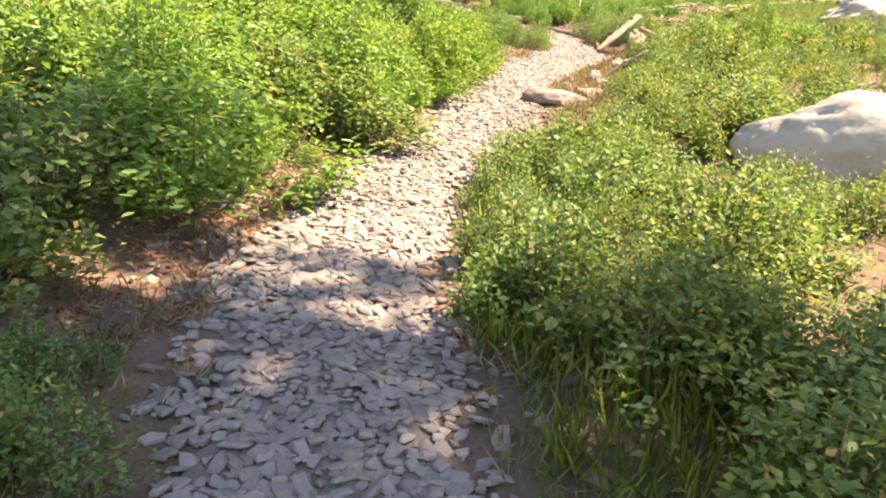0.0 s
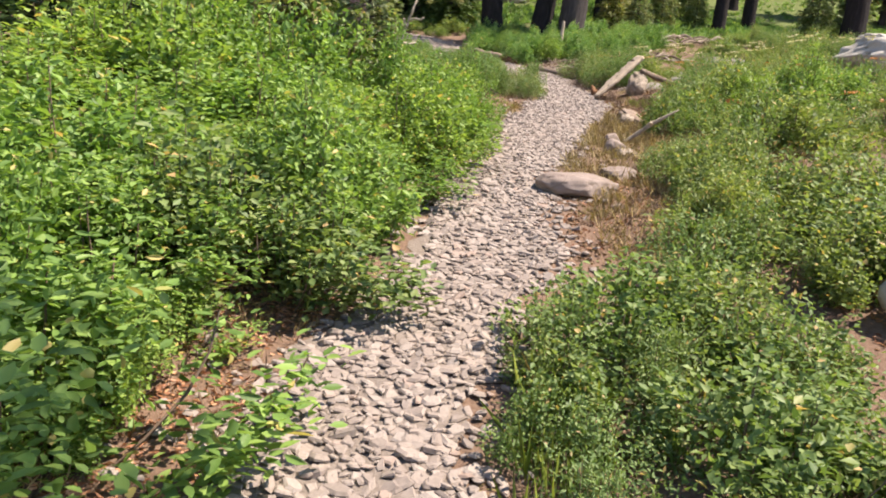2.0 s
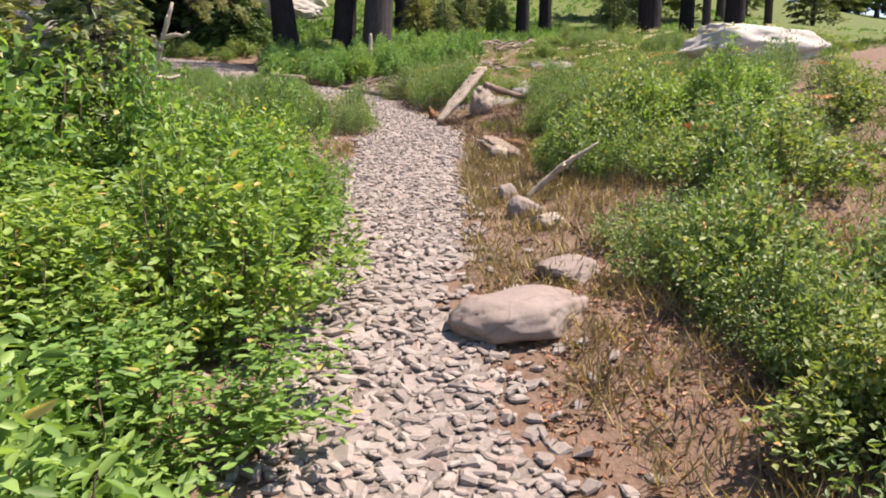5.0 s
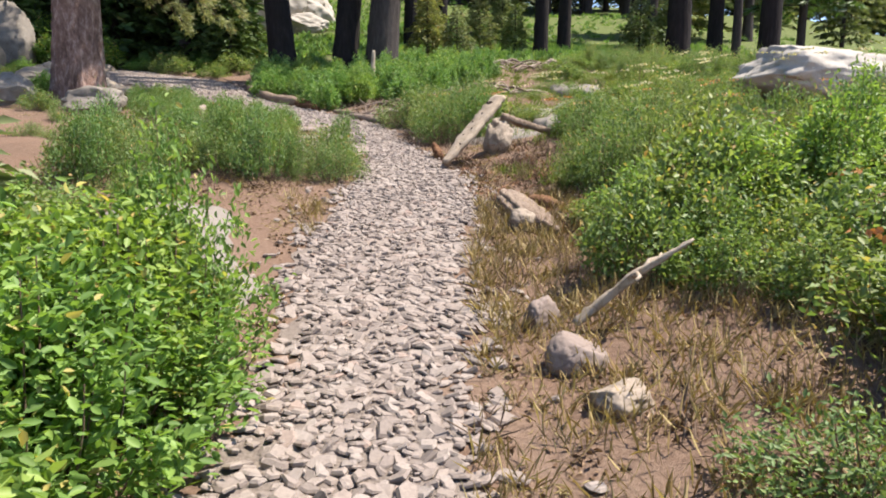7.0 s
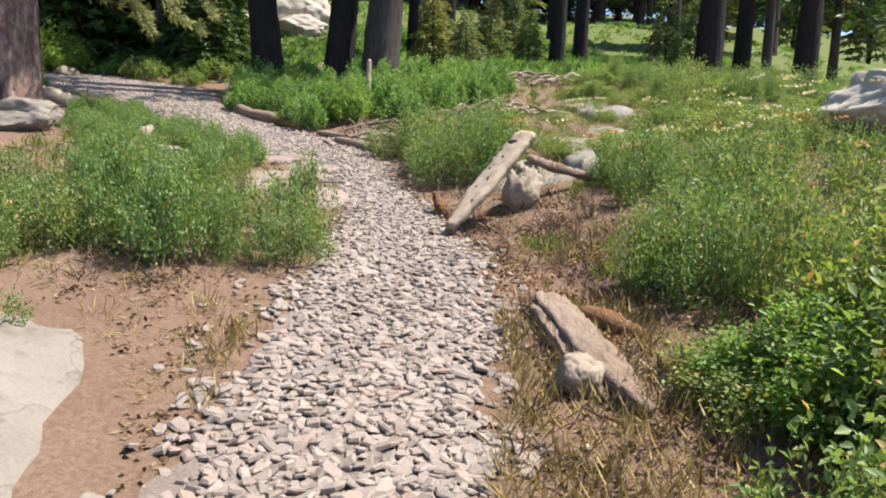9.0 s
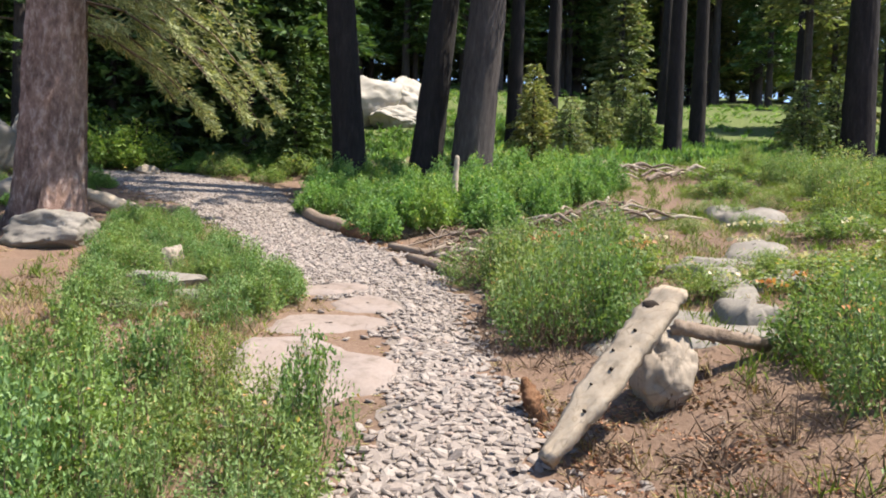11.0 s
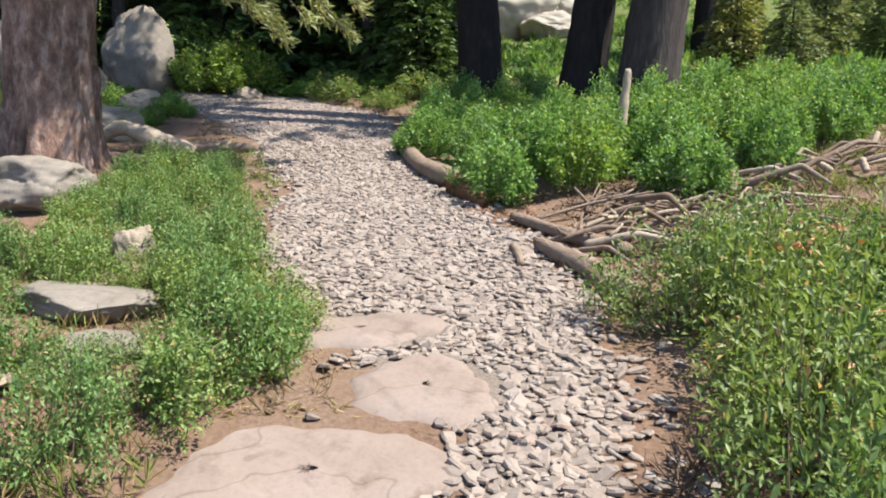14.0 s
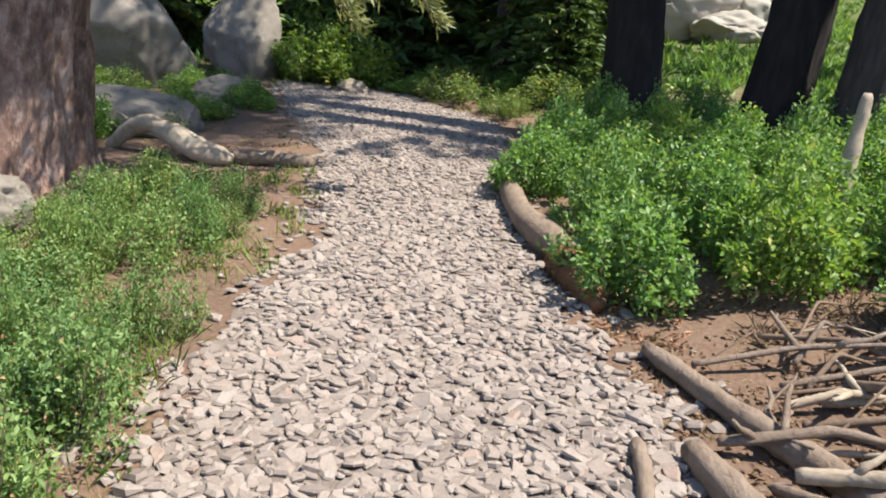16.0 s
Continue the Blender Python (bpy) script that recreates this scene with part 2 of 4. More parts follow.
EL = [-0.5, -0.6, -0.68, -0.95, -0.80, -0.67, -0.25, -0.05, 0.2, 0.88, 1.0, 1.35, 1.6, 2.1, 2.35, 2.4, 2.5, 1.5, 1.0, 0.78, 0.66, 0.0, -0.5, -2.6, -3.7, -4.2]
ER = [0.5, 0.4, 0.30, 0.10, 0.12, 0.3, 0.64, 0.95, 1.05, 1.80, 2.2, 2.6, 2.9, 3.1, 3.12, 3.1, 3.15, 3.22, 3.1, 2.75, 2.1, 1.7, 1.4, 0.6, -1.0, -1.6]


def wave(x, y):
    return np.sin(1.7 * x + 0.6 * y + 1.0) * np.sin(1.3 * y - 0.5 * x) + 0.5 * np.sin(4.1 * x - 1.2 * y) * np.sin(3.7 * y + 0.9 * x + 2.0)


def land(x, y):
    """Height of the ground at x, y (numbers or arrays)."""
    x, y = np.asarray(x, float), np.asarray(y, float)
    z = sum(np.interp(y + d, PY, PZ) for d in (-0.8, -0.4, 0, 0.4, 0.8)) / 5
    left, right = np.interp(y, EY, EL), np.interp(y, EY, ER)
    off_r, off_l = np.clip(x - right - 0.3, 0, 9), np.clip(left - 0.3 - x, 0, 9)
    z = z + off_r * np.interp(y, [0, 14, 19, 30], [0.14, 0.17, 0.11, 0.09]) + off_l * np.interp(y, [0, 9, 13, 24, 34], [0.10, 0.08, 0.01, 0.0, 0.12])
    off = np.clip(np.minimum(off_r + off_l, 1.5) / 1.5, 0, 1)
    far = np.clip((np.abs(x) - 15) / 40, 0, 1) + np.clip((y - 30) / 30, 0, 1)
    return z + off * 0.05 * wave(x, y) + far * 0.5 * wave(x * 0.13, y * 0.11)


def lz(x, y):
    return float(land(x, y))


def spaced(lo, hi, step, far):
    core = np.arange(lo, hi + 1e-6, step)
    out, d, s = [], 0.0, step
    while d < far:
        s *= 1.35
        d += s
        out.append(d)
    out = np.array(out)
    return np.concatenate([(lo - out)[::-1], core, hi + out])


def mesh_ob(name, verts, faces, mat, smooth=True, parent=None):
    me = bpy.data.meshes.new(name)
    me.from_pydata(verts if isinstance(verts, list) else verts.tolist(), [], faces if isinstance(faces, list) else faces.tolist())
    me.materials.append(mat)
    me.polygons.foreach_set("use_smooth", [smooth] * len(me.polygons))
    me.update()
    ob = new(name, me)
    ob.parent = parent
    return ob


def part(name, bm, mat, parent, label="", smooth=True):
    me = bpy.data.meshes.new(name)
    bm.to_mesh(me)
    bm.free()
    me.materials.append(mat)
    me.polygons.foreach_set("use_smooth", [smooth] * len(me.polygons))
    ob = new(name, me)
    ob.parent = parent
    return tagged(ob, label=label)


def grid_faces(nx, ny):
    i, j = np.meshgrid(np.arange(nx - 1), np.arange(ny - 1))
    a = (j * nx + i).ravel()
    return np.stack([a, a + 1, a + nx + 1, a + nx], 1)


gx, gy = spaced(-5, 9, 0.13, 600), spaced(-4, 30, 0.13, 600)
GX, GY = np.meshgrid(gx, gy)
tagged(mesh_ob("ground", np.stack([GX, GY, land(GX, GY)], -1).reshape(-1, 3), grid_faces(len(gx), len(gy)), M_SOIL),
       "bare reddish-brown forest soil on a gentle slope", "ground", kind="structure")

# ---- shapes ----


def blades(rng, roots, ways, length, width, fold=0.25, droop=0.0, flat=0.0):
    """Leaves or blades: folded diamonds from root along way. Returns vertices and triangles."""
    n = len(roots)
    ways = ways / np.linalg.norm(ways, axis=1, keepdims=True)
    side = np.cross(ways, rng.normal(size=(n, 3)) + np.array([0, 0, flat]))
    side /= np.linalg.norm(side, axis=1, keepdims=True) + 1e-9
    nor = np.cross(side, ways)
    L, W = np.asarray(length).reshape(-1, 1), np.asarray(width).reshape(-1, 1)
    mid = roots + ways * L * 0.48
    v = np.stack([roots, mid + side * W / 2 + nor * W * fold, roots + ways * L - nor * L * droop, mid - side * W / 2 + nor * W * fold], 1).reshape(-1, 3)
    k = np.arange(n)[:, None] * 4
    return v, np.concatenate([k + [0, 1, 2], k + [0, 2, 3]], 0)


def leaves(rng, roots, ways, length, width, flat=1.6):
    """Lens-shaped leaves folded along the midrib."""
    n = len(roots)
    ways = ways / np.linalg.norm(ways, axis=1, keepdims=True)
    side = np.cross(ways, rng.normal(size=(n, 3)) + np.array([0, 0, flat]))
    side /= np.linalg.norm(side, axis=1, keepdims=True) + 1e-9
    nor = np.cross(side, ways)
    L, W = np.asarray(length).reshape(-1, 1), np.asarray(width).reshape(-1, 1)
    p = [roots, roots + ways * L * 0.3 + side * W * 0.44 + nor * W * 0.16, roots + ways * L * 0.68 + side * W * 0.4 + nor * W * 0.12,
         roots + ways * L - nor * L * 0.12, roots + ways * L * 0.68 - side * W * 0.4 + nor * W * 0.12, roots + ways * L * 0.3 - side * W * 0.44 + nor * W * 0.16]
    k = np.arange(n)[:, None] * 6
    quads = np.concatenate([k + [0, 1, 2, 3], k + [0, 3, 4, 5]], 0)
    return np.stack(p, 1).reshape(-1, 3), quads


def tube(path, radii, sides=8, rng=None, rough=0.0, caps=True):
    """Vertices and faces of a round bar along a path."""
    path, radii = np.asarray(path, float), np.asarray(radii, float)
    tan = np.gradient(path, axis=0)
    tan /= np.linalg.norm(tan, axis=1, keepdims=True) + 1e-9
    ref = np.array([0.0, 0.0, 1.0]) if abs(tan[0][2]) < 0.8 else np.array([1.0, 0.0, 0.0])
    u = np.cross(tan, ref)
    u /= np.linalg.norm(u, axis=1, keepdims=True) + 1e-9
    w = np.cross(tan, u)
    a = np.linspace(0, 2 * np.pi, sides, endpoint=False)
    r = np.repeat(radii[:, None], sides, 1)
    if rng is not None and rough:
        r = r * (1 + rough * 0.5 * rng.normal(size=r.shape) + rough * 0.9 * rng.normal(size=(1, sides)) * np.cos(np.linspace(0, 5, len(r)) + rng.uniform(0, 6))[:, None])
    v = path[:, None] + r[..., None] * (np.cos(a)[None, :, None] * u[:, None] + np.sin(a)[None, :, None] * w[:, None])
    n, s = len(path), sides
    faces = [[i * s + j, i * s + (j + 1) % s, (i + 1) * s + (j + 1) % s, (i + 1) * s + j] for i in range(n - 1) for j in range(s)]
    if caps:
        faces += [list(range(s))[::-1], [(n - 1) * s + j for j in range(s)]]
    return v.reshape(-1, 3), faces


def join(bits):
    vs, fs, k = [], [], 0
    for v, f in bits:
        vs.append(np.asarray(v))
        fs += [[i + k for i in q] for q in (f if isinstance(f, list) else f.tolist())]
        k += len(v)
    return np.concatenate(vs), fs


def bent(a, b, n, sag, rng, wob):
    t = np.linspace(0, 1, n)[:, None]
    p = np.asarray(a) * (1 - t) + np.asarray(b) * t
    p[:, 2] += sag * np.sin(np.pi * t[:, 0])
    p[1:-1] += rng.normal(size=(n - 2, 3)) * wob
    return p


# ---- shrubs ----


def bush(name, seed, mat, shoots, per, leaf, aspect, height, label, loose=0.06, fine=True):
    """A shrub about one metre across at its base point: woody stems and leafy shoots."""
    rng = np.random.default_rng(seed)
    root = tagged(new(name), label, "shrub")
    stems, pos, way = [], [], []
    clumps = [(math.sqrt(rng.uniform(0, 1)) * 0.92, rng.uniform(0, 2 * np.pi), rng.uniform(0.8, 1.1)) for _ in range(13)]
    for s in range(shoots):
        cr, ca, ch = clumps[s % 13]
        px, py = cr * math.cos(ca) + rng.normal() * 0.2, cr * math.sin(ca) + rng.normal() * 0.2
        a, r = math.atan2(py, px), min(1.0, math.hypot(px, py))
        lump = 1 + 0.18 * math.sin(3 * a + seed) + 0.12 * math.sin(5 * a + 2 * seed)
        foot = np.array([math.cos(a) * r * 0.22, math.sin(a) * r * 0.22, -0.03])
        h = height * (1 - 0.62 * r * r) * ch * rng.uniform(0.82, 1.1)
        top = np.array([math.cos(a) * r * 0.5 * lump, math.sin(a) * r * 0.5 * lump, h])
        t = np.linspace(0, 1, 5)[:, None]
        line = foot * (1 - t) + top * t
        line[:, :2] += (top[:2] - foot[:2]) * (0.25 * np.sin(np.pi * t))
        if s % 3 == 0:
            stems.append(tube(line, np.linspace(0.006, 0.002, 5), 3, caps=False))
        k = rng.integers(int(per * 0.7), int(per * 1.3))
        q = 1 - rng.uniform(0, 1, k) ** 1.4 * 0.85
        base = np.stack([np.interp(q, t[:, 0], line[:, c]) for c in range(3)], 1) + rng.normal(size=(k, 3)) * loose * 0.6
        base[:, 2] = np.maximum(base[:, 2], 0.01)
        out = rng.normal(size=(k, 3)) + np.array([math.cos(a) * r * 1.3, math.sin(a) * r * 1.3, 0.45]) * 0.9
        pos.append(base)
        way.append(out)
    pos, way = np.concatenate(pos), np.concatenate(way)
    ln = leaf * rng.uniform(0.6, 1.25, len(pos))
    v, f = leaves(rng, pos, way, ln, ln * aspect) if fine else blades(rng, pos, way, ln, ln * aspect, 0.2, 0.1, 1.6)
    sv, sf = join(stems)
    tagged(mesh_ob("twig_work", sv, sf, M_TWIG, parent=root), kind="stuff")
    tagged(mesh_ob("foliage", v, f, mat, parent=root), kind="stuff")
    return root


BUSHES = {
    "willow": [bush("willow_bush", 11 + i, M_LEAF_A, 96, 62, 0.041, 0.5, 0.80, "bright green leafy willow shrub beside the gravel trail") for i in range(3)],
    "willow_far": [bush("willow_bush", 21 + i, M_LEAF_A, 80, 36, 0.06, 0.52, 0.80, "bright green leafy willow shrub behind the front row", 0.07, False) for i in range(2)],
    "currant": [bush("currant_bush", 31 + i, M_LEAF_B, 75, 40, 0.046, 0.58, 0.62, "mid-green small-leaved shrub with some yellowing leaves", 0.07, False) for i in range(3)],
    "thimble": [bush("thimbleberry_bush", 51 + i, M_LEAF_C, 90, 48, 0.056, 0.58, 0.78, "lush deep green broad-leaved shrub under the trees", 0.06, False) for i in range(2)],
    "sage": [bush("sage_bush", 71 + i, M_LEAF_D, 80, 46, 0.042, 0.4, 0.55, "grey-green wispy shrub with dry tips on the bank", 0.08, False) for i in range(3)],
}
BUSHES["herb"] = [bush("herb_clump", 81 + i, M_LEAF_E, 80, 44, 0.042, 0.5, 0.6, "cool green leafy herb clump among the rocks", 0.06, False) for i in range(2)]
BUSHES["dead"] = [bush("dead_bush", 91 + i, M_LITTER, 120, 14, 0.022, 0.3, 0.6, "brown leafless twiggy shrub base on the bank", 0.09, False) for i in range(2)]
USED = set()


def plant(kind, x, y, size, tall, rng, group=""):
    proto = BUSHES[kind][int(rng.integers(0, len(BUSHES[kind])))]
    if kind == "thimble":
        size, tall = size * 0.72, tall * 0.62
    m = Matrix.LocRotScale((x, y, lz(x, y) - 0.02), Euler((0, 0, float(rng.uniform(0, 6.28)))), (size, size, tall))
    if proto.name in USED:
        ob = copy_thing(proto, m)
        if kind == "thimble":
            ob.matrix_basis = m
    else:
        USED.add(proto.name)
        ob = proto
        ob.matrix_basis = m
    return tagged(ob, group=group)


def thicket(kinds, box, gap, size, tall, seed, keep, group):
    """Shrubs set at random in a box of the plan, at least gap apart, where keep(x, y) holds."""
    rng, put = np.random.default_rng(seed), []
    x0, x1, y0, y1 = box
    for _ in range(int((x1 - x0) * (y1 - y0) / gap ** 2 * 6)):
        x, y = rng.uniform(x0, x1), rng.uniform(y0, y1)
        if not keep(x, y) or any((x - a) ** 2 + (y - b) ** 2 < gap * gap for a, b in put):
            continue
        put.append((x, y))
        k = kinds[int(rng.integers(0, len(kinds)))]
        if k == "willow" and left_of(x, y, 1.7):
            k = "willow_far"
        plant(k, x, y, rng.uniform(*size), rng.uniform(*tall), rng, group)


def left_of(x, y, d):
    return x < np.interp(y, EY, EL) - d


def right_of(x, y, d):
    return x > np.interp(y, EY, ER) + d


def inside(x, y, cx, cy, rx, ry):
    return ((x - cx) / rx) ** 2 + ((y - cy) / ry) ** 2 < 1


# left of the trail: tall willows first, then a lower dense mat
thicket(["willow", "willow", "currant"], (-4.2, 0, 2.2, 6.4), 0.6, (1.0, 1.4), (0.8, 1.35), 1, lambda x, y: left_of(x, y, 0.62 if y < 3.4 else 0.46), "shrubs left of the trail")
thicket(["willow"], (-3.4, 1.0, 6.0, 9.6), 0.5, (0.9, 1.2), (0.55, 0.85), 2, lambda x, y: left_of(x, y, 0.36), "shrubs left of the trail")
thicket(["willow"], (-2.6, 0.5, 9.3, 10.15), 0.42, (0.75, 0.95), (0.95, 1.2), 3, lambda x, y: left_of(x, y, 0.4), "shrubs left of the trail")
thicket(["willow", "currant"], (-3.2, -0.5, 11.0, 12.8), 0.6, (0.7, 1.0), (0.5, 0.7), 4, lambda x, y: True, "shrubs left of the trail")
thicket(["willow"], (-3.6, -1.2, 8.8, 10.8), 0.8, (1.1, 1.4), (1.3, 1.7), 16, lambda x, y: True, "shrubs left of the trail")
# right of the trail
thicket(["currant"], (0.85, 2.6, 1.3, 2.6), 0.42, (0.7, 0.95), (0.7, 0.95), 17, lambda x, y: x > 0.75 + (2.4 - y) * 0.5, "shrubs right of the trail")
thicket(["sage", "currant"], (2.1, 3.6, 3.7, 4.5), 0.42, (0.6, 0.8), (0.6, 0.8), 23, lambda x, y: True, "shrubs right of the trail")
thicket(["sage"], (1.9, 2.5, 5.6, 6.6), 0.4, (0.6, 0.8), (0.6, 0.8), 18, lambda x, y: True, "shrubs right of the trail")
thicket(["currant"], (-1.5, -0.95, 1.2, 2.2), 0.35, (0.45, 0.6), (0.5, 0.6), 19, lambda x, y: True, "shrubs left of the trail")
thicket(["currant", "currant", "sage"], (0.3, 1.75, 2.4, 5.4), 0.38, (0.75, 0.95), (0.7, 0.95), 5, lambda x, y: right_of(x, y, 0.34), "shrubs right of the trail")
thicket(["currant", "sage"], (1.3, 6.5, 5.8, 11.2), 0.66, (0.8, 1.15), (0.8, 1.05), 6, lambda x, y: right_of(x, y, 0.55 if y < 6.9 else 0.95) and not inside(x, y, 3.1, 5.0, 1.0, 0.7) and not inside(x, y, 2.75, 9.55, 1.1, 1.0) and not inside(x, y, 2.0, 5.4, 0.7, 0.6), "shrubs right of the trail")
thicket(["willow", "currant"], (3.5, 5.2, 10.4, 11.4), 0.5, (0.7, 0.95), (0.85, 1.15), 7, lambda x, y: right_of(x, y, 0.85), "shrubs right of the trail")
thicket(["sage"], (3.9, 8.0, 12.0, 16.0), 0.58, (0.9, 1.2), (1.3, 1.8), 8, lambda x, y: x - 4.3 > max(-0.3, (y - 13.3) * 0.4) and not inside(x, y, 8.0, 14.4, 1.4, 1.2), "shrubs right of the trail")
# low island of shrubs on the left, round the bare patch
thicket(["sage", "sage", "herb"], (-0.6, 2.05, 13.75, 15.5), 0.29, (0.65, 0.9), (0.95, 1.3), 9, lambda x, y: left_of(x, y, 0.16 if y < 14.7 else 0.5) and not inside(x, y, 1.95, 15.8, 0.66, 0.8), "shrubs beside the bare patch")
thicket(["herb", "herb", "herb", "sage"], (-1.0, 1.7, 16.8, 21.7), 0.27, (0.6, 0.9), (0.55, 0.8), 10, lambda x, y: left_of(x, y, 0.2 if y < 19.8 else 0.6) and x > (y - 17) * -0.25 + 0.1 and not inside(x, y, 0.5, 17.95, 0.62, 0.52) and not inside(x, y, 0.75, 17.1, 0.4, 0.3) and not inside(x, y, 0.33, 18.9, 0.2, 0.22) and x < 1.58, "shrubs between the rocks")
# shrub clump beside the slab
thicket(["sage"], (3.62, 5.0, 16.4, 18.8), 0.36, (1.1, 1.4), (1.6, 2.05), 12, lambda x, y: x < 4.4 + (y - 16.6) * 0.3, "shrub clump beside the slab")
rng = np.random.default_rng(5)
for x, y, s, h in [(3.45, 16.35, 0.55, 0.6), (3.5, 16.8, 0.6, 0.7), (3.42, 17.3, 0.5, 0.6), (3.75, 16.3, 0.6, 0.65), (3.3, 11.35, 0.5, 0.6), (3.15, 13.0, 0.45, 0.5), (3.6, 13.5, 0.6, 0.6), (3.9, 13.9, 0.6, 0.7),
                   (0.42, 4.2, 0.45, 0.55), (0.45, 3.7, 0.4, 0.5), (1.75, 7.2, 0.5, 0.45), (2.5, 8.8, 0.6, 0.5), (2.35, 10.9, 0.5, 0.5), (4.3, 14.4, 0.7, 0.8), (0.6, 13.72, 0.5, 0.35), (1.3, 13.62, 0.5, 0.35)]:
    plant("dead", x, y, s, h, rng, "dead twiggy shrubs")
for x, y, s, h in [(3.42, 10.3, 0.65, 0.85), (3.6, 10.85, 0.7, 0.9), (3.55, 9.85, 0.65, 0.8), (3.1, 9.8, 0.5, 0.65), (3.25, 9.4, 0.5, 0.65)]:
    plant("currant", x, y, s, h, rng, "shrubs right of the trail")
for x, y, s, h in [(0.44, 4.8, 0.45, 0.55), (0.4, 4.5, 0.45, 0.55)]:
    plant("currant", x, y, s, h, rng, "shrubs right of the trail")
for x, y, s, h in [(-1.2, 5.0, 0.55, 0.5), (-1.3, 4.6, 0.5, 0.5), (-1.35, 4.2, 0.5, 0.5), (-0.5, 10.75, 0.6, 0.5), (-0.42, 10.35, 0.55, 0.5), (-0.62, 11.25, 0.6, 0.5)]:
    plant("willow", x, y, s, h, rng, "shrubs left of the trail")
for k, x, y, s, h in [("willow", 0.42, 9.85, 0.62, 0.95), ("willow", 0.3, 9.45, 0.62, 0.85), ("willow", 0.2, 10.15, 0.6, 0.9), ("herb", 0.2, 12.85, 0.55, 0.6), ("herb", -0.1, 12.6, 0.6, 0.6), ("herb", 0.0, 13.1, 0.5, 0.5), ("herb", 0.15, 10.75, 0.45, 0.5),
                      ("currant", 2.9, 10.3, 0.6, 1.0), ("currant", 3.3, 10.2, 0.7, 1.0), ("currant", 3.65, 10.6, 0.9, 1.35), ("currant", 3.95, 11.1, 0.9, 1.35), ("currant", 3.2, 11.35, 0.45, 0.35), ("currant", 3.45, 11.7, 0.5, 0.35), ("sage", 3.95, 12.4, 0.9, 1.5), ("sage", 3.8, 12.85, 0.7, 1.3), ("sage", 4.2, 12.9, 0.9, 1.6),
                      ("currant", 2.15, 6.9, 0.6, 0.8), ("sage", 1.78, 6.15, 0.55, 0.85), ("currant", 1.95, 6.55, 0.55, 0.75), ("currant", 2.35, 7.6, 0.7, 0.9), ("sage", 2.7, 8.1, 0.8, 1.1), ("currant", 3.1, 8.7, 0.8, 1.1)]:
    plant(k, x, y, s, h, rng, "shrubs left of the trail" if x < 1 else "shrubs right of the trail")
for x, y in [(2.75, 10.1), (2.85, 9.5), (2.95, 10.45), (2.6, 10.6)]:
    plant("dead", x, y, 0.55, 0.6, rng, "dead twiggy shrubs")
thicket(["currant"], (1.5, 2.7, 5.7, 8.0), 0.42, (0.5, 0.75), (0.5, 0.8), 22, lambda x, y: right_of(x, y, 0.85), "shrubs right of the trail")
# under the three trees and out into the meadow
thicket(["thimble"], (1.6, 7.2, 21.1, 26.4), 0.5, (0.9, 1.15), (1.25, 1.6), 13, lambda x, y: x > np.interp(y, [21, 22.4, 23.3, 25.6], [2.72, 2.15, 1.72, 1.6]) and y > 20.95 - (0.15 if x > 3.2 else 0) + max(0, (x - 4) * 0.75) and not inside(x, y, 4.0, 22.7, 0.28, 0.55) and not inside(x, y, 3.85, 25.7, 0.5, 0.5) and not inside(x, y, 4.75, 25.0, 0.5, 0.5), "shrubs under the trees")
thicket(["sage", "currant"], (5.0, 13, 16.8, 28), 0.75, (0.9, 1.3), (0.6, 0.85), 14, lambda x, y: x > 5.4 + (y - 18.5) * 0.72 and not inside(x, y, 6.5, 19.0, 1.5, 1.2), "meadow shrubs")
thicket(["sage"], (8.6, 14, 20, 25.5), 0.85, (1.1, 1.5), (1.3, 1.9), 24, lambda x, y: x > 8.6 + (y - 20) * 0.35, "meadow shrubs")
thicket(["thimble", "currant"], (-5, 1.2, 27.2, 31), 0.8, (0.9, 1.3), (0.7, 1.0), 15, lambda x, y: y > 28.9 or right_of(x, y, 0.4), "shrubs in the shade")
thicket(["thimble", "currant"], (-6.5, -2.5, 22.6, 27.6), 0.75, (0.7, 1.1), (0.5, 0.9), 20, lambda x, y: left_of(x, y, 0.5) and not inside(x, y, -4.0, 26.6, 0.9, 0.6), "shrubs behind the pine")
thicket(["sage", "currant"], (-4.5, -0.9, 16.5, 20.0), 0.8, (0.5, 0.8), (0.45, 0.7), 21, lambda x, y: x < -1.0 - (y - 16.5) * 0.2, "shrubs between the rocks")
# ---- trees ----


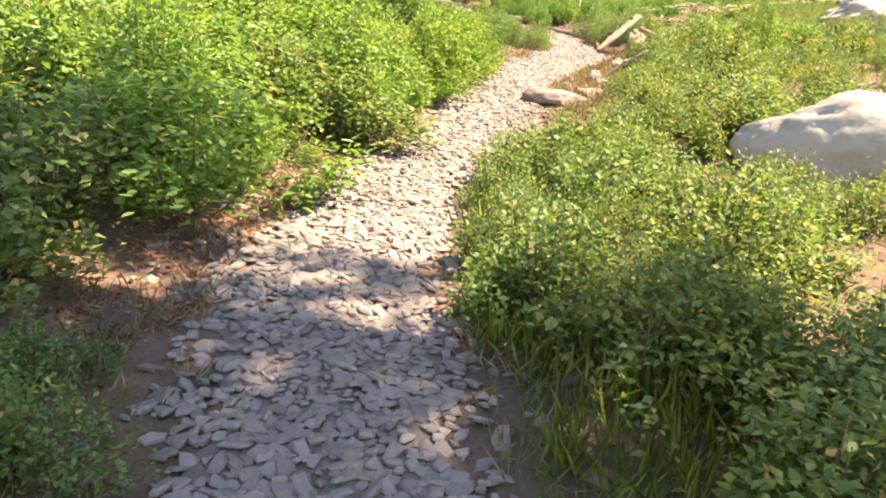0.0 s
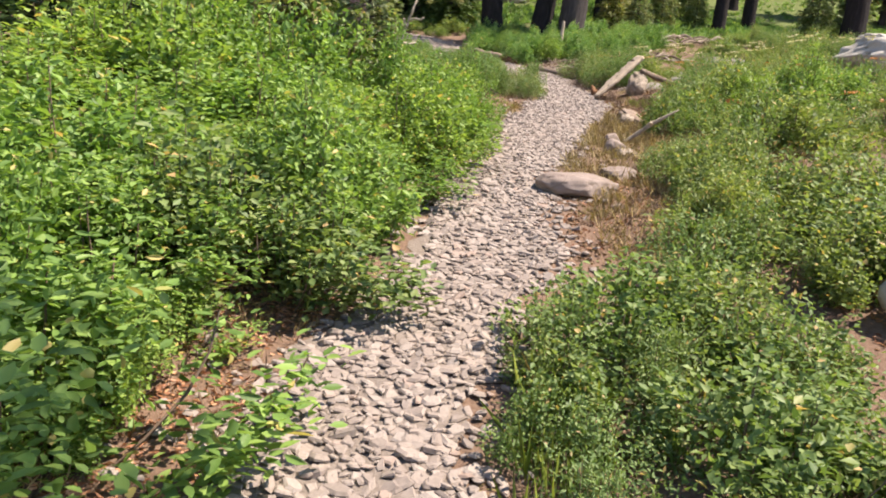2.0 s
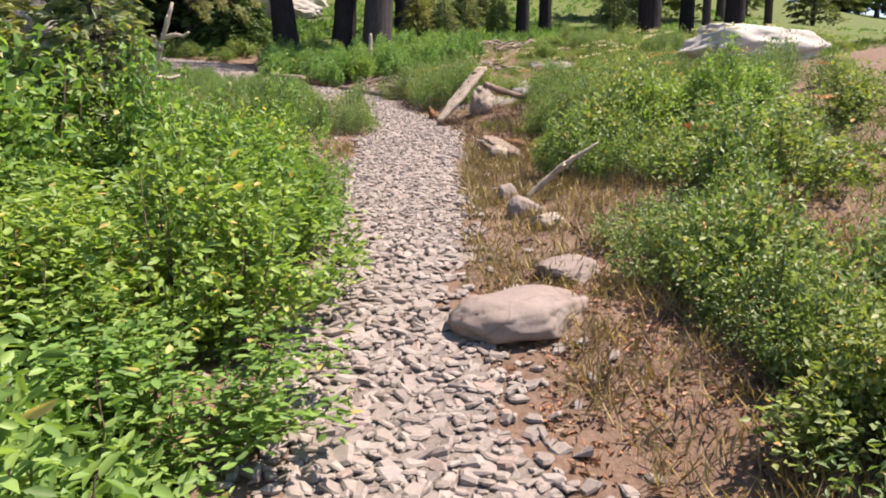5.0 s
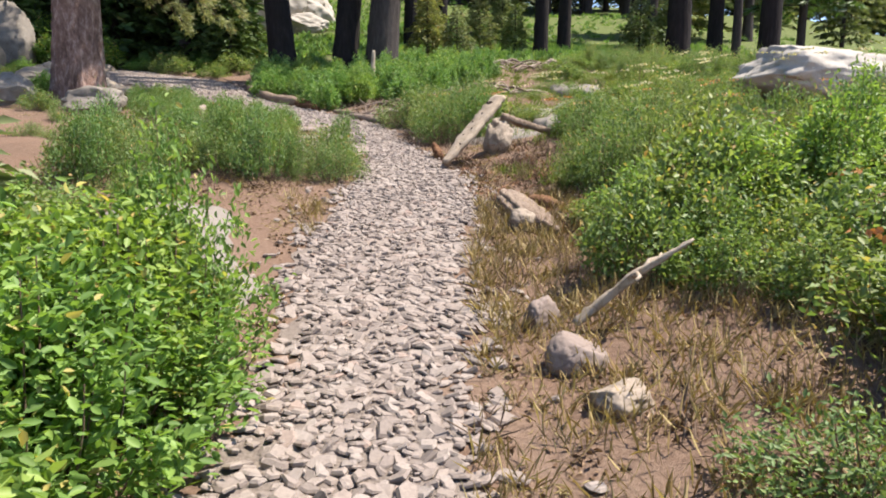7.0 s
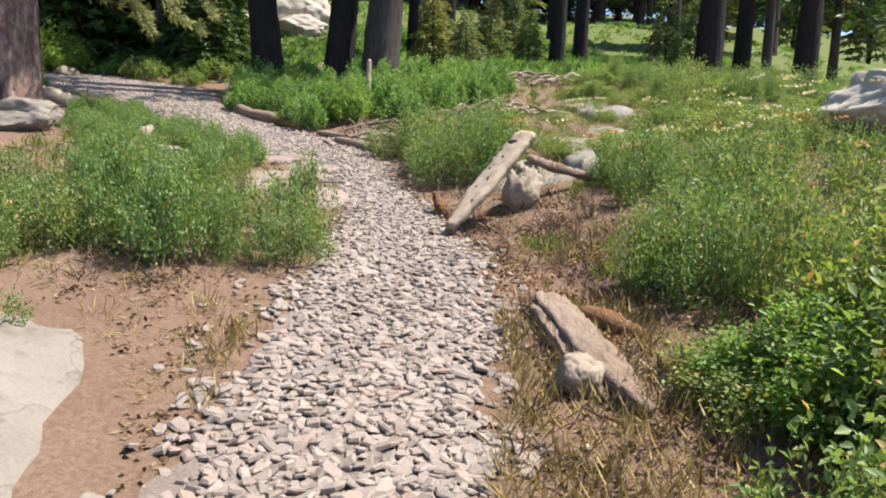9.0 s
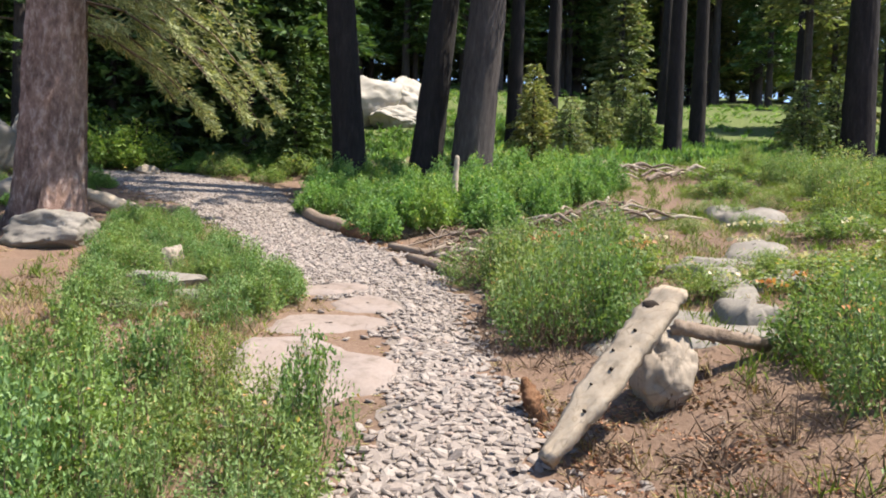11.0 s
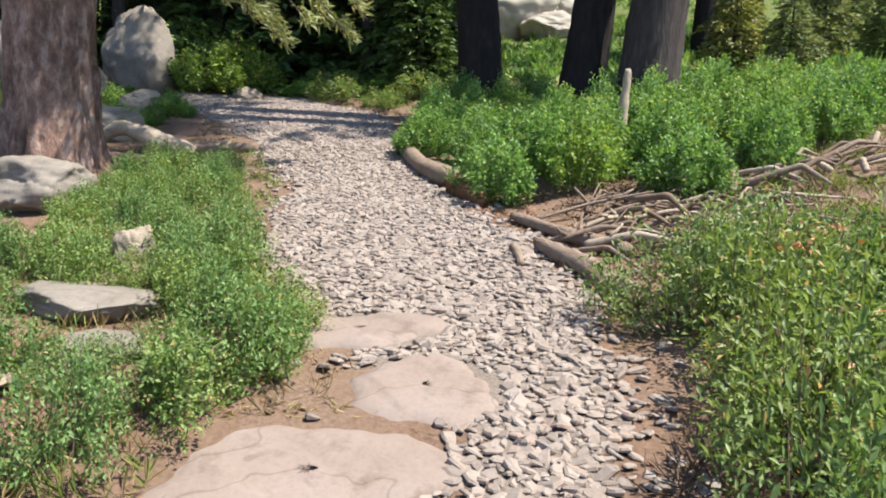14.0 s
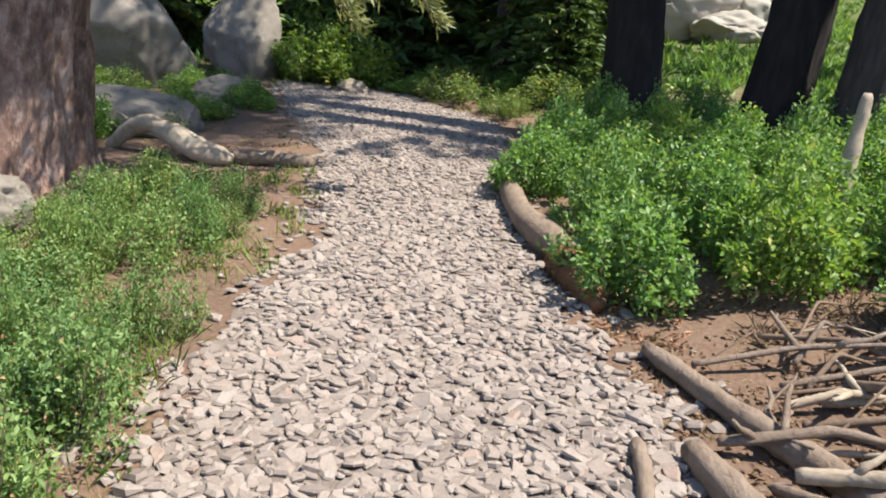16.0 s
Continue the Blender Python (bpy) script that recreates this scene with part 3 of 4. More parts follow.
def trunk_mesh(seed, height, r0, r1, flare, lean, sides=40, rings=70, furrow=0.07, burl=0.0):
    rng = np.random.default_rng(seed)
    t = np.linspace(0, 1, rings) ** 1.5
    z = t * height
    a = np.linspace(0, 2 * np.pi, sides, endpoint=False)
    r = (r0 + (r1 - r0) * t)[:, None] * np.ones(sides)
    lobe = 1 + 0.25 * np.sin(3 * a + seed) + 0.2 * np.sin(5 * a + 2 * seed)
    r = r + flare * np.exp(-z / 0.35)[:, None] * lobe
    ph = rng.uniform(0, 6.28, 4)
    ridge = np.abs(np.sin(a * 9 + ph[0] + 0.7 * np.sin(z[:, None] * 1.3 + ph[1]))) + 0.6 * np.abs(np.sin(a * 14 + ph[2] - 0.9 * np.sin(z[:, None] * 2.1 + ph[3])))
    plate = np.sin(z[:, None] * 7.3 + 2.4 * np.sin(a * 4 + ph[1])) * np.sin(a * 11 + ph[2])
    r = r * (1 + furrow * (ridge - 0.8) + furrow * 0.3 * plate + 0.014 * rng.normal(size=r.shape))
    v = np.stack([np.cos(a) * r + (lean[0] * z)[:, None], np.sin(a) * r + (lean[1] * z)[:, None], np.repeat(z[:, None], sides, 1) - 0.25], -1).reshape(-1, 3)
    f = [[i * sides + j, i * sides + (j + 1) % sides, (i + 1) * sides + (j + 1) % sides, (i + 1) * sides + j] for i in range(rings - 1) for j in range(sides)]
    f.append([(rings - 1) * sides + j for j in range(sides)])
    return v, f


def bough(rng, start, way, length, droop, n_side, needle, width):
    """A conifer limb with side sprays: the wood's tube, and needle blades (roots, ways, lengths)."""
    way = np.asarray(way) / np.linalg.norm(way)
    t = np.linspace(0, 1, 4)[:, None]
    line = np.asarray(start) + way * length * t - np.array([0, 0, 1]) * droop * t ** 2
    wood = tube(line, np.linspace(max(0.012 * length, 0.008), 0.004, 4), 3, caps=False)
    side = np.cross(way, [0, 0, 1.0])
    side /= np.linalg.norm(side) + 1e-9
    q = rng.uniform(0.12, 1, n_side)
    base = np.stack([np.interp(q, t[:, 0], line[:, c]) for c in range(3)], 1)
    sgn = rng.choice([-1, 1], n_side)[:, None]
    reach = (1.05 - q)[:, None] * width * length * rng.uniform(0.2, 1.0, (n_side, 1))
    pos = base + side * sgn * reach + way * reach * 0.5 + rng.normal(size=(n_side, 3)) * 0.03
    ways = side * sgn * rng.uniform(0.2, 1, (n_side, 1)) + way * 0.8 + rng.normal(size=(n_side, 3)) * 0.25 - np.array([0, 0, 0.15])
    return wood, pos, ways, needle * rng.uniform(0.6, 1.2, n_side)


def conifer(name, seed, height, r0, crown_from, reach, mat, label, per=58, rows=24, needle=0.42, nwidth=0.17, bark=None):
    rng = np.random.default_rng(seed)
    root = tagged(new(name), label, "tree")
    v, f = trunk_mesh(seed, height, r0, 0.02, r0 * 0.3, (0, 0), 14, 24)
    mesh_ob("trunk", v, f, bark or M_BARK, parent=root)
    woods, P, W, L = [], [], [], []
    for k in range(rows):
        h = crown_from + (height - crown_from) * (k / rows) ** 0.92
        rr = reach * (1 - (h - crown_from) / (height - crown_from)) ** 0.8 + 0.12
        m = 6 if rr > 0.5 else 4
        off = rng.uniform(0, 6.28)
        for j in range(m):
            a = off + j * 6.283 / m + rng.normal() * 0.2
            ln = rr * rng.uniform(0.65, 1.15)
            wd, p, w, l = bough(rng, (0, 0, h), (math.cos(a), math.sin(a), 0.15), ln, 0.28 * ln, max(10, int(per * ln / reach)), needle, 0.42)
            woods.append(wd), P.append(p), W.append(w), L.append(l)
    wv, wf = join(woods)
    tagged(mesh_ob("limb_work", wv, wf, bark or M_BARK, parent=root), kind="stuff")
    L = np.concatenate(L)
    v, f = blades(rng, np.concatenate(P), np.concatenate(W), L, L * nwidth * 2, 0.1, 0.2, 1.2)
    tagged(mesh_ob("crown", v, f, mat, parent=root), kind="stuff")
    return root


def big_tree(x, y, seed, height, r0, flare, lean, bark, label, limbs_from, crown_mat, limbs=26, reach=2.2, furrow=0.07, low=(), blade=0.3):
    rng = np.random.default_rng(seed)
    root = tagged(new("conifer_tree"), label, "tree")
    root.location = (x, y, lz(x, y))
    v, f = trunk_mesh(seed, height, r0, r0 * 0.25, flare, lean, 44, 80, furrow)
    mesh_ob("trunk", v, f, bark, parent=root)
    woods, P, W, L = [], [], [], []
    for k in range(limbs):
        h = limbs_from + (height - limbs_from) * k / limbs
        a = rng.uniform(0, 6.28)
        ln = reach * rng.uniform(0.5, 1.1) * (1 - 0.6 * k / limbs)
        wd, p, w, l = bough(rng, (lean[0] * h, lean[1] * h, h), (math.cos(a), math.sin(a), 0.1), ln, 0.3 * ln, 170, 0.2, 0.4)
        woods.append(wd), P.append(p), W.append(w), L.append(l)
    for h, a, ln, dr in low:
        wd, p, w, l = bough(rng, (lean[0] * h, lean[1] * h, h), (math.cos(a), math.sin(a), 0.05), ln, dr, 1500, 0.12, 0.38)
        keep = np.sin(p[:, 0] * 8 + p[:, 1] * 6 + h) + np.sin(p[:, 2] * 9 - p[:, 0] * 5) > -0.35
        p, w, l = p[keep], w[keep], l[keep]
        woods.append(wd), P.append(p), W.append(w - np.array([0, 0, 0.35]) + rng.normal(size=w.shape) * 0.45), L.append(l)
    wv, wf = join(woods)
    tagged(mesh_ob("limb_work", wv, wf, M_TWIG, parent=root), kind="stuff")
    L = np.concatenate(L)
    v, f = blades(rng, np.concatenate(P), np.concatenate(W), L, L * blade, 0.1)
    tagged(mesh_ob("crown", v, f, crown_mat, parent=root), kind="stuff")
    return root


big_tree(-1.8, 21.4, 5, 17, 0.40, 0.24, (0.02, 0.0), M_BARK_RED, "large reddish furrowed pine trunk standing behind a boulder", 6.5, M_PALE_NEEDLE, 34, 2.2, 0.14,
         [(2.7, 0.3, 2.0, 1.2), (3.0, 0.7, 2.4, 1.6), (3.1, 0.05, 2.5, 1.7), (3.2, 1.0, 2.2, 1.4), (3.4, 0.4, 2.9, 2.0), (3.6, 0.15, 3.0, 2.1), (3.8, 0.7, 2.9, 2.1), (3.4, -0.2, 2.2, 1.6), (4.1, 0.35, 3.1, 2.1), (2.8, 0.5, 1.6, 1.0), (4.6, 2.6, 2.2, 1.2), (5.4, 3.6, 2.2, 1.2), (5.0, 0.0, 2.4, 0.9), (5.6, -0.4, 2.2, 0.8), (6.2, 0.3, 2.3, 0.8), (4.2, -0.35, 2.2, 0.6), (4.8, -0.45, 2.4, 0.5), (5.4, 0.15, 2.5, 0.4), (6.0, -0.3, 2.6, 0.5), (6.6, 0.1, 2.6, 0.4), (5.0, -0.7, 2.2, 0.4), (5.8, -0.6, 2.3, 0.4), (7.2, -0.3, 2.6, 0.4), (5.3, 3.0, 2.4, 0.8), (6.0, 2.2, 2.4, 0.8), (6.6, 4.0, 2.3, 0.8), (4.6, -0.1, 2.6, 0.5), (5.2, -0.15, 2.8, 0.5), (5.8, -0.05, 2.8, 0.5), (6.4, -0.15, 2.8, 0.5), (7.0, -0.1, 2.8, 0.5), (7.6, -0.1, 3.0, 0.5)] + [(5.4 + 0.33 * k, -0.12 + 0.11 * (k * 3 % 7 - 3), 3.9, 0.5) for k in (5, 9, 13)], 0.19)
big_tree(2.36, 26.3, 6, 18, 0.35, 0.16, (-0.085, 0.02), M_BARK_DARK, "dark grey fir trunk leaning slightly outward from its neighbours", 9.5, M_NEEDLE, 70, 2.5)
big_tree(3.78, 25.7, 7, 18, 0.33, 0.18, (0.095, 0.02), M_BARK_DARK, "dark fir trunk with near-black bark", 13.0, M_NEEDLE, 12, 1.3)
big_tree(4.62, 25.0, 8, 19, 0.41, 0.20, (0.075, 0.0), M_BARK, "thick grey-brown fir trunk beside its darker neighbour", 13.0, M_NEEDLE, 12, 1.3, 0.07,
         [(4.9 + 0.13 * k, 2.4 * k, 2.2, 0.35) for k in range(0, 28, 2)] + [(11.6 + 0.3 * k, -2.1 + 0.22 * (k % 5 - 2), 3.0, 0.4) for k in range(16)])
big_tree(-5.9, 30.2, 28, 13, 0.16, 0.1, (0, 0), M_BARK, "dense dark fir beside the shaded boulders", 2.3, M_NEEDLE, 60, 2.6)
big_tree(-1.6, 32.2, 27, 14, 0.2, 0.12, (0, 0), M_BARK, "dense dark fir beside the shaded boulders", 2.6, M_NEEDLE, 60, 2.7)
big_tree(-3.3, 31.2, 15, 16, 0.3, 0.15, (0, 0), M_BARK, "tall fir over the shaded boulders", 3.0, M_NEEDLE, 60, 2.9)
big_tree(0.4, 31.6, 17, 15, 0.22, 0.12, (0, 0), M_BARK, "dense dark fir over the end of the trail", 3.2, M_NEEDLE, 80, 2.9)
# the tree whose crown shades the start of the walk
big_tree(5.6, 0.75, 9, 15, 0.35, 0.2, (0, 0), M_BARK_RED, "tall pine shading the start of the trail", 6.3, M_NEEDLE_L, 92, 2.5)

# Added out of view so its crown throws shade on the left shrubs.
big_tree(3.2, 2.2, 29, 15, 0.22, 0.12, (0, 0), M_BARK_RED, "tall unseen pine added to shade the shrubs at the start", 9.0, M_NEEDLE_L, 56, 2.0)

FIRS = [conifer("fir_tree", 101, 9.0, 0.14, 0.5, 1.9, M_NEEDLE, "dark green fir in the shaded woods beyond the trail"),
        conifer("fir_tree", 102, 14.0, 0.2, 2.5, 2.2, M_NEEDLE, "tall dark fir in the woods on the hillside"),
        conifer("pine_tree", 103, 17.0, 0.26, 6.5, 2.2, M_NEEDLE_L, "tall pine with a bare lower trunk on the hillside"),
        conifer("young_fir", 104, 2.4, 0.04, 0.1, 0.8, M_NEEDLE_L, "small young fir with level tiers of branches", 60, 18, 0.14, 0.2)]
# The sunlight on these far conifers is put into their lighter needle colour.
FIRS.append(conifer("sunlit_conifer", 105, 11.0, 0.15, 0.7, 1.9, M_NEEDLE_L, "light green sunlit conifer on the hillside"))
FIR_USED = set()


def fir(k, x, y, s, turn, group):
    m = Matrix.LocRotScale((x, y, lz(x, y) - 0.05), Euler((0, 0, turn)), (s, s, s))
    ob = copy_thing(FIRS[k], m) if k in FIR_USED else FIRS[k]
    FIR_USED.add(k)
    ob.matrix_basis = m
    return tagged(ob, group=group)


for k, x, y, s, a in [(0, -0.8, 31.9, 0.9, 0.3), (0, 0.8, 30.6, 0.8, 2.0), (0, -2.4, 31.5, 1.0, 4.0), (0, 0.0, 32.6, 1.0, 1.0), (0, 0.7, 33.0, 0.6, 5.0), (0, -4.6, 33.0, 1.0, 5.4), (0, -4.0, 12.0, 0.42, 1.1), (0, -5.2, 13.2, 0.5, 2.1), (0, -6.6, 12.6, 0.55, 3.1), (0, -3.2, 13.4, 0.4, 4.1), (0, -2.4, 32.4, 0.8, 2.4), (0, -3.9, 30.9, 0.9, 0.4), (0, 0.9, 30.9, 0.55, 1.4), (0, 1.0, 28.9, 0.4, 0.7), (0, 0.9, 29.8, 0.6, 3.7), (1, -0.3, 30.4, 0.95, 0.7), (1, 0.5, 30.6, 1.0, 2.7), (0, -8.5, 29.5, 1.0, 0.2), (0, -7.2, 32.0, 1.1, 1.2), (0, -10.5, 28.0, 1.0, 2.2), (0, -11.5, 31.5, 1.1, 3.2), (0, -9.2, 25.6, 0.8, 4.2), (0, -12.5, 25.0, 1.0, 5.2)]:
    fir(k, x, y, s, a, "dark firs behind the bend")
for k, x, y, s, a in [(3, 6.9, 28.4, 0.9, 0.3), (3, 7.6, 27.6, 0.75, 1.3), (3, 9.6, 31.0, 0.9, 2.2), (3, 11.2, 31.5, 0.8, 0.4), (3, 15.2, 29.5, 1.1, 3.1), (3, 17.5, 31.0, 1.2, 5.0), (3, 12.5, 36, 1.0, 2.0), (3, 8.2, 33, 1.1, 1.0), (3, -0.75, 10.3, 0.8, 1.0), (3, -1.7, 10.9, 0.95, 2.0)]:
    fir(k, x, y, s, a, "young firs at the meadow's edge")
rng = np.random.default_rng(77)
put = []
for _ in range(900):
    x, y = rng.uniform(-26, 44), rng.uniform(32, 70)
    if len(put) > 78 or any((x - a) ** 2 + (y - b) ** 2 < 8 for a, b in put):
        continue
    if abs(x - (2.0 + (y - 26) * 0.14)) < 2.6 and y < 56 or (x < 1 and x > -12 and y < 33.5) or (abs(x - (10.5 + (y - 30) * 0.28)) < 2.2 and y < 46):
        continue
    put.append((x, y))
    kind, size, turn = int(rng.choice([1, 1, 2, 0, 0] if x < 5 else [2, 2, 1, 4, 4])), rng.uniform(0.8, 1.25), rng.uniform(0, 6.28)
    if not (x > 15 and len(put) % 2) and not (35 < y < 46 and -2.6 < x - (2.0 + (y - 26) * 0.14) < 6.2):
        fir(kind, x, y, size, turn, "woods on the hillside")
for i in range(34):
    fir(2 if i % 3 else 1, -14 + i * 1.55 + rng.normal() * 0.3, 58 + 7 * ((i * 7) % 5) / 5 + rng.normal() * 0.5, rng.uniform(1.05, 1.45), rng.uniform(0, 6.28), "woods on the hillside")
for i in range(44):
    fir(4, 2 + i * 2.1 + rng.normal() * 0.4, 67 + rng.normal() * 1.2, rng.uniform(1.3, 1.7), rng.uniform(0, 6.28), "woods on the hillside")
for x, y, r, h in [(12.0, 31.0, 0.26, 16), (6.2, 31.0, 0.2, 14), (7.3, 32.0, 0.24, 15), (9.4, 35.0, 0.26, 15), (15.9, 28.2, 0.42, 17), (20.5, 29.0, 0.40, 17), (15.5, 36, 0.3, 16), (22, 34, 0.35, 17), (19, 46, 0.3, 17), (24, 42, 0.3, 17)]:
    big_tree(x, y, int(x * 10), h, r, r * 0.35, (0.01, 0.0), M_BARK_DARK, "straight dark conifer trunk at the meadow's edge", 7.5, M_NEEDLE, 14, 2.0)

# ---- stone ----


def boulder(name, x, y, z, size, turn, seed, label, mat=None, flat=0.0, rough=0.2, cuts=7, tilt=0.0):
    """A weathered rock: a ball cut by planes and roughened, sunk a little in the ground."""
    rng = np.random.default_rng(seed)
    bm = bmesh.new()
    bmesh.ops.create_icosphere(bm, subdivisions=5, radius=1.0)
    cut = []
    for _ in range(cuts):
        n = rng.normal(size=3)
        cut.append((Vector(n / np.linalg.norm(n)), rng.uniform(0.58, 0.82)))
    cut.append((Vector((0.05, -0.05, 1)).normalized(), 1.0 - flat))
    off = Vector(rng.uniform(-50, 50, 3).tolist())
    for v in bm.verts:
        p = v.co.copy()
        for n, d in cut:
            e = p.dot(n) - d
            if e > 0:
                p -= n * e * 0.97
        crack = abs(noise.noise(p * 1.9 + off * 2))
        p *= 1 + rough * (noise.noise(p * 1.3 + off)) + rough * 0.45 * noise.noise(p * 3.4 + off) + rough * 0.2 * noise.noise(p * 8 + off) + rough * 0.1 * noise.noise(p * 19 + off) - rough * 0.5 * max(0.0, 0.07 - crack) / 0.07
        v.co = Vector((p.x * size[0], p.y * size[1], p.z * size[2]))
    me = bpy.data.meshes.new(name)
    bm.to_mesh(me)
    bm.free()
    me.materials.append(mat or M_GRANITE)
    me.polygons.foreach_set("use_smooth", [True] * len(me.polygons))
    ob = new(name, me)
    ob.matrix_basis = pose(x, y, z, tilt, 0, turn)
    return tagged(ob, label, "rock")


def slab(x, y, rx, ry, turn, h, seed, label, mat):
    """A low bare rock that lies in the ground: uneven outline, worn rounded rim, gently domed."""
    rng = np.random.default_rng(seed)
    rings, n = 22, 64
    a = np.linspace(0, 2 * np.pi, n, endpoint=False)
    ph = rng.uniform(0, 6.28, 5)
    out = 1 + 0.13 * np.sin(2 * a + ph[0]) + 0.10 * np.sin(3 * a + ph[1]) + 0.06 * np.sin(5 * a + ph[2]) + 0.035 * np.sin(9 * a + ph[3]) + 0.02 * np.sin(17 * a + ph[4])
    q = np.linspace(0.02, 1.0, rings) ** 0.8
    c, s = math.cos(radians(turn)), math.sin(radians(turn))
    X = q[:, None] * out * rx * np.cos(a)
    Y = q[:, None] * out * ry * np.sin(a)
    wx, wy = x + c * X - s * Y, y + s * X + c * Y
    ledge = 0.25 * (np.sin(3.1 * X / rx + 1.3 * Y / ry + ph[0]) > 0.55)
    Z = land(wx, wy) + h * (1.15 - ledge) * (1 - q[:, None] ** 7 * 1.4) + h * 0.18 * wave(wx * 3.1, wy * 2.7) - 0.01
    z0 = lz(x, y)
    v = np.stack([wx - x, wy - y, Z - z0], -1).reshape(-1, 3)
    f = [[i * n + j, i * n + (j + 1) % n, (i + 1) * n + (j + 1) % n, (i + 1) * n + j] for i in range(rings - 1) for j in range(n)] + [list(range(n))]
    ob = mesh_ob("granite_slab", v, f, mat)
    ob.location = (x, y, z0)
    return tagged(ob, label, "rock")


def rock(x, y, size, turn, seed, label, lift=0.3, **kw):
    return boulder("boulder", x, y, lz(x, y) + lift * size[2], size, turn, seed, label, **kw)


rock(1.26, 7.85, (0.36, 0.24, 0.15), 10, 3, "flat-topped beige granite rock at the trail's edge", 0.35, flat=0.35, mat=M_SLAB, rough=0.11)
rock(1.72, 8.25, (0.2, 0.17, 0.09), 40, 4, "rounded beige rock half buried in litter", 0.15, mat=M_SLAB, rough=0.12)
rock(2.05, 9.5, (0.15, 0.13, 0.12), 20, 14, "small pale rock among dry grass", 0.2, mat=M_SLAB, rough=0.12)
rock(2.12, 10.0, (0.13, 0.1, 0.12), 70, 15, "small upright pale rock among dry grass", 0.25, mat=M_SLAB, rough=0.12)
rock(2.02, 9.1, (0.15, 0.11, 0.08), 0, 16, "small flat rock sunk in soil", 0.2)
rock(2.86, 11.9, (0.14, 0.13, 0.11), 30, 17, "reddish rounded rock by a root", 0.4)
rock(3.05, 5.05, (0.85, 0.42, 0.46), -32, 118, "large pale granite boulder in the shrubs", 0.3, flat=0.1, mat=M_WHITE, rough=0.13, cuts=11)
rock(8.9, 15.3, (1.4, 0.8, 0.48), -15, 19, "long pale granite boulder above the bank", 0.8, flat=0.3, mat=M_WHITE, cuts=10)
rock(3.93, 15.1, (0.26, 0.2, 0.33), 40, 20, "grey boulder under the fallen plank", 0.35)
slab(0.15, 11.55, 0.76, 1.45, 0, 0.07, 21, "broad flat bare granite slab beside the trail", M_PALE)
slab(1.82, 15.85, 0.56, 0.68, -15, 0.08, 22, "smooth flat granite slab in the trail", M_SLAB)
slab(2.33, 17.6, 0.37, 0.32, 10, 0.035, 23, "dusty flat slab nearly level with the trail", M_SLAB)
slab(2.0, 16.95, 0.52, 0.34, 20, 0.025, 24, "dusty flat slab nearly level with the trail", M_SLAB)
slab(1.94, 18.17, 0.44, 0.25, 12, 0.04, 25, "dusty flat slab nearly level with the trail", M_SLAB)
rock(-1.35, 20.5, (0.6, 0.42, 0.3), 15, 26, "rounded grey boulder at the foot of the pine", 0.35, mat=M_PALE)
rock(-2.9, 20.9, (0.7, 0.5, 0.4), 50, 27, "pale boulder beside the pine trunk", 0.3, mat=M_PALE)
rock(0.33, 18.95, (0.13, 0.12, 0.27), 0, 28, "small grey boulder among the shrubs", 0.3)
rock(0.44, 18.2, (0.42, 0.27, 0.13), 8, 29, "flat pale rock among the shrubs", 0.45, flat=0.3, mat=M_PALE, rough=0.12)
rock(0.75, 17.78, (0.3, 0.13, 0.07), -6, 36, "low pale ledge in bare soil", 0.4, flat=0.3, mat=M_PALE, rough=0.14)
rock(0.84, 17.55, (0.07, 0.06, 0.07), 30, 37, "small white stone in bare soil", 0.4, mat=M_PALE, rough=0.14)
rock(0.3, 17.35, (0.4, 0.2, 0.06), -10, 30, "flat pale rock in bare soil", 0.3, flat=0.3)
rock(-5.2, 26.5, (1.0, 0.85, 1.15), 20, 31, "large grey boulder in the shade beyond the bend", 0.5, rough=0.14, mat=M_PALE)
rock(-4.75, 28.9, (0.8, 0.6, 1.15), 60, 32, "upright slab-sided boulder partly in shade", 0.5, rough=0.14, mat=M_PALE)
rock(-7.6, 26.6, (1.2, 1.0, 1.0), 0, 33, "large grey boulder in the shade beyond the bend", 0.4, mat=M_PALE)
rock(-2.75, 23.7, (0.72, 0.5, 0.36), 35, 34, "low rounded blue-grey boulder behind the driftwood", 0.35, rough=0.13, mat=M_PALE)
rock(-3.15, 25.9, (0.42, 0.3, 0.26), 40, 38, "low grey rock beside the trail's end", 0.4)
for x, y, z in [(-3.35, 29.0, 1.6), (-2.75, 29.25, 1.4), (-3.9, 30.0, 2.1)]:
    plant("willow_far", x, y, 1.2, z, rng, "shrubs in the shade")
rock(-2.4, 28.5, (0.3, 0.22, 0.16), 20, 35, "small pale rock at the trail's end", 0.4)
for i, (x, y, rx, ry, h) in enumerate([(6.1, 18.3, 0.5, 0.25, 0.1), (6.9, 18.8, 0.6, 0.32, 0.12), (8.0, 20.8, 0.7, 0.5, 0.16), (5.55, 17.65, 0.48, 0.24, 0.14), (4.8, 16.2, 0.7, 0.45, 0.05), (6.3, 17.3, 0.7, 0.3, 0.06), (5.5, 16.95, 0.42, 0.2, 0.09), (5.15, 16.2, 0.28, 0.2, 0.16), (4.1, 16.05, 0.32, 0.26, 0.05)]):
    slab(x, y, rx, ry, i * 41, h, 140 + i, "pale low granite outcrop in the meadow", M_PALE)
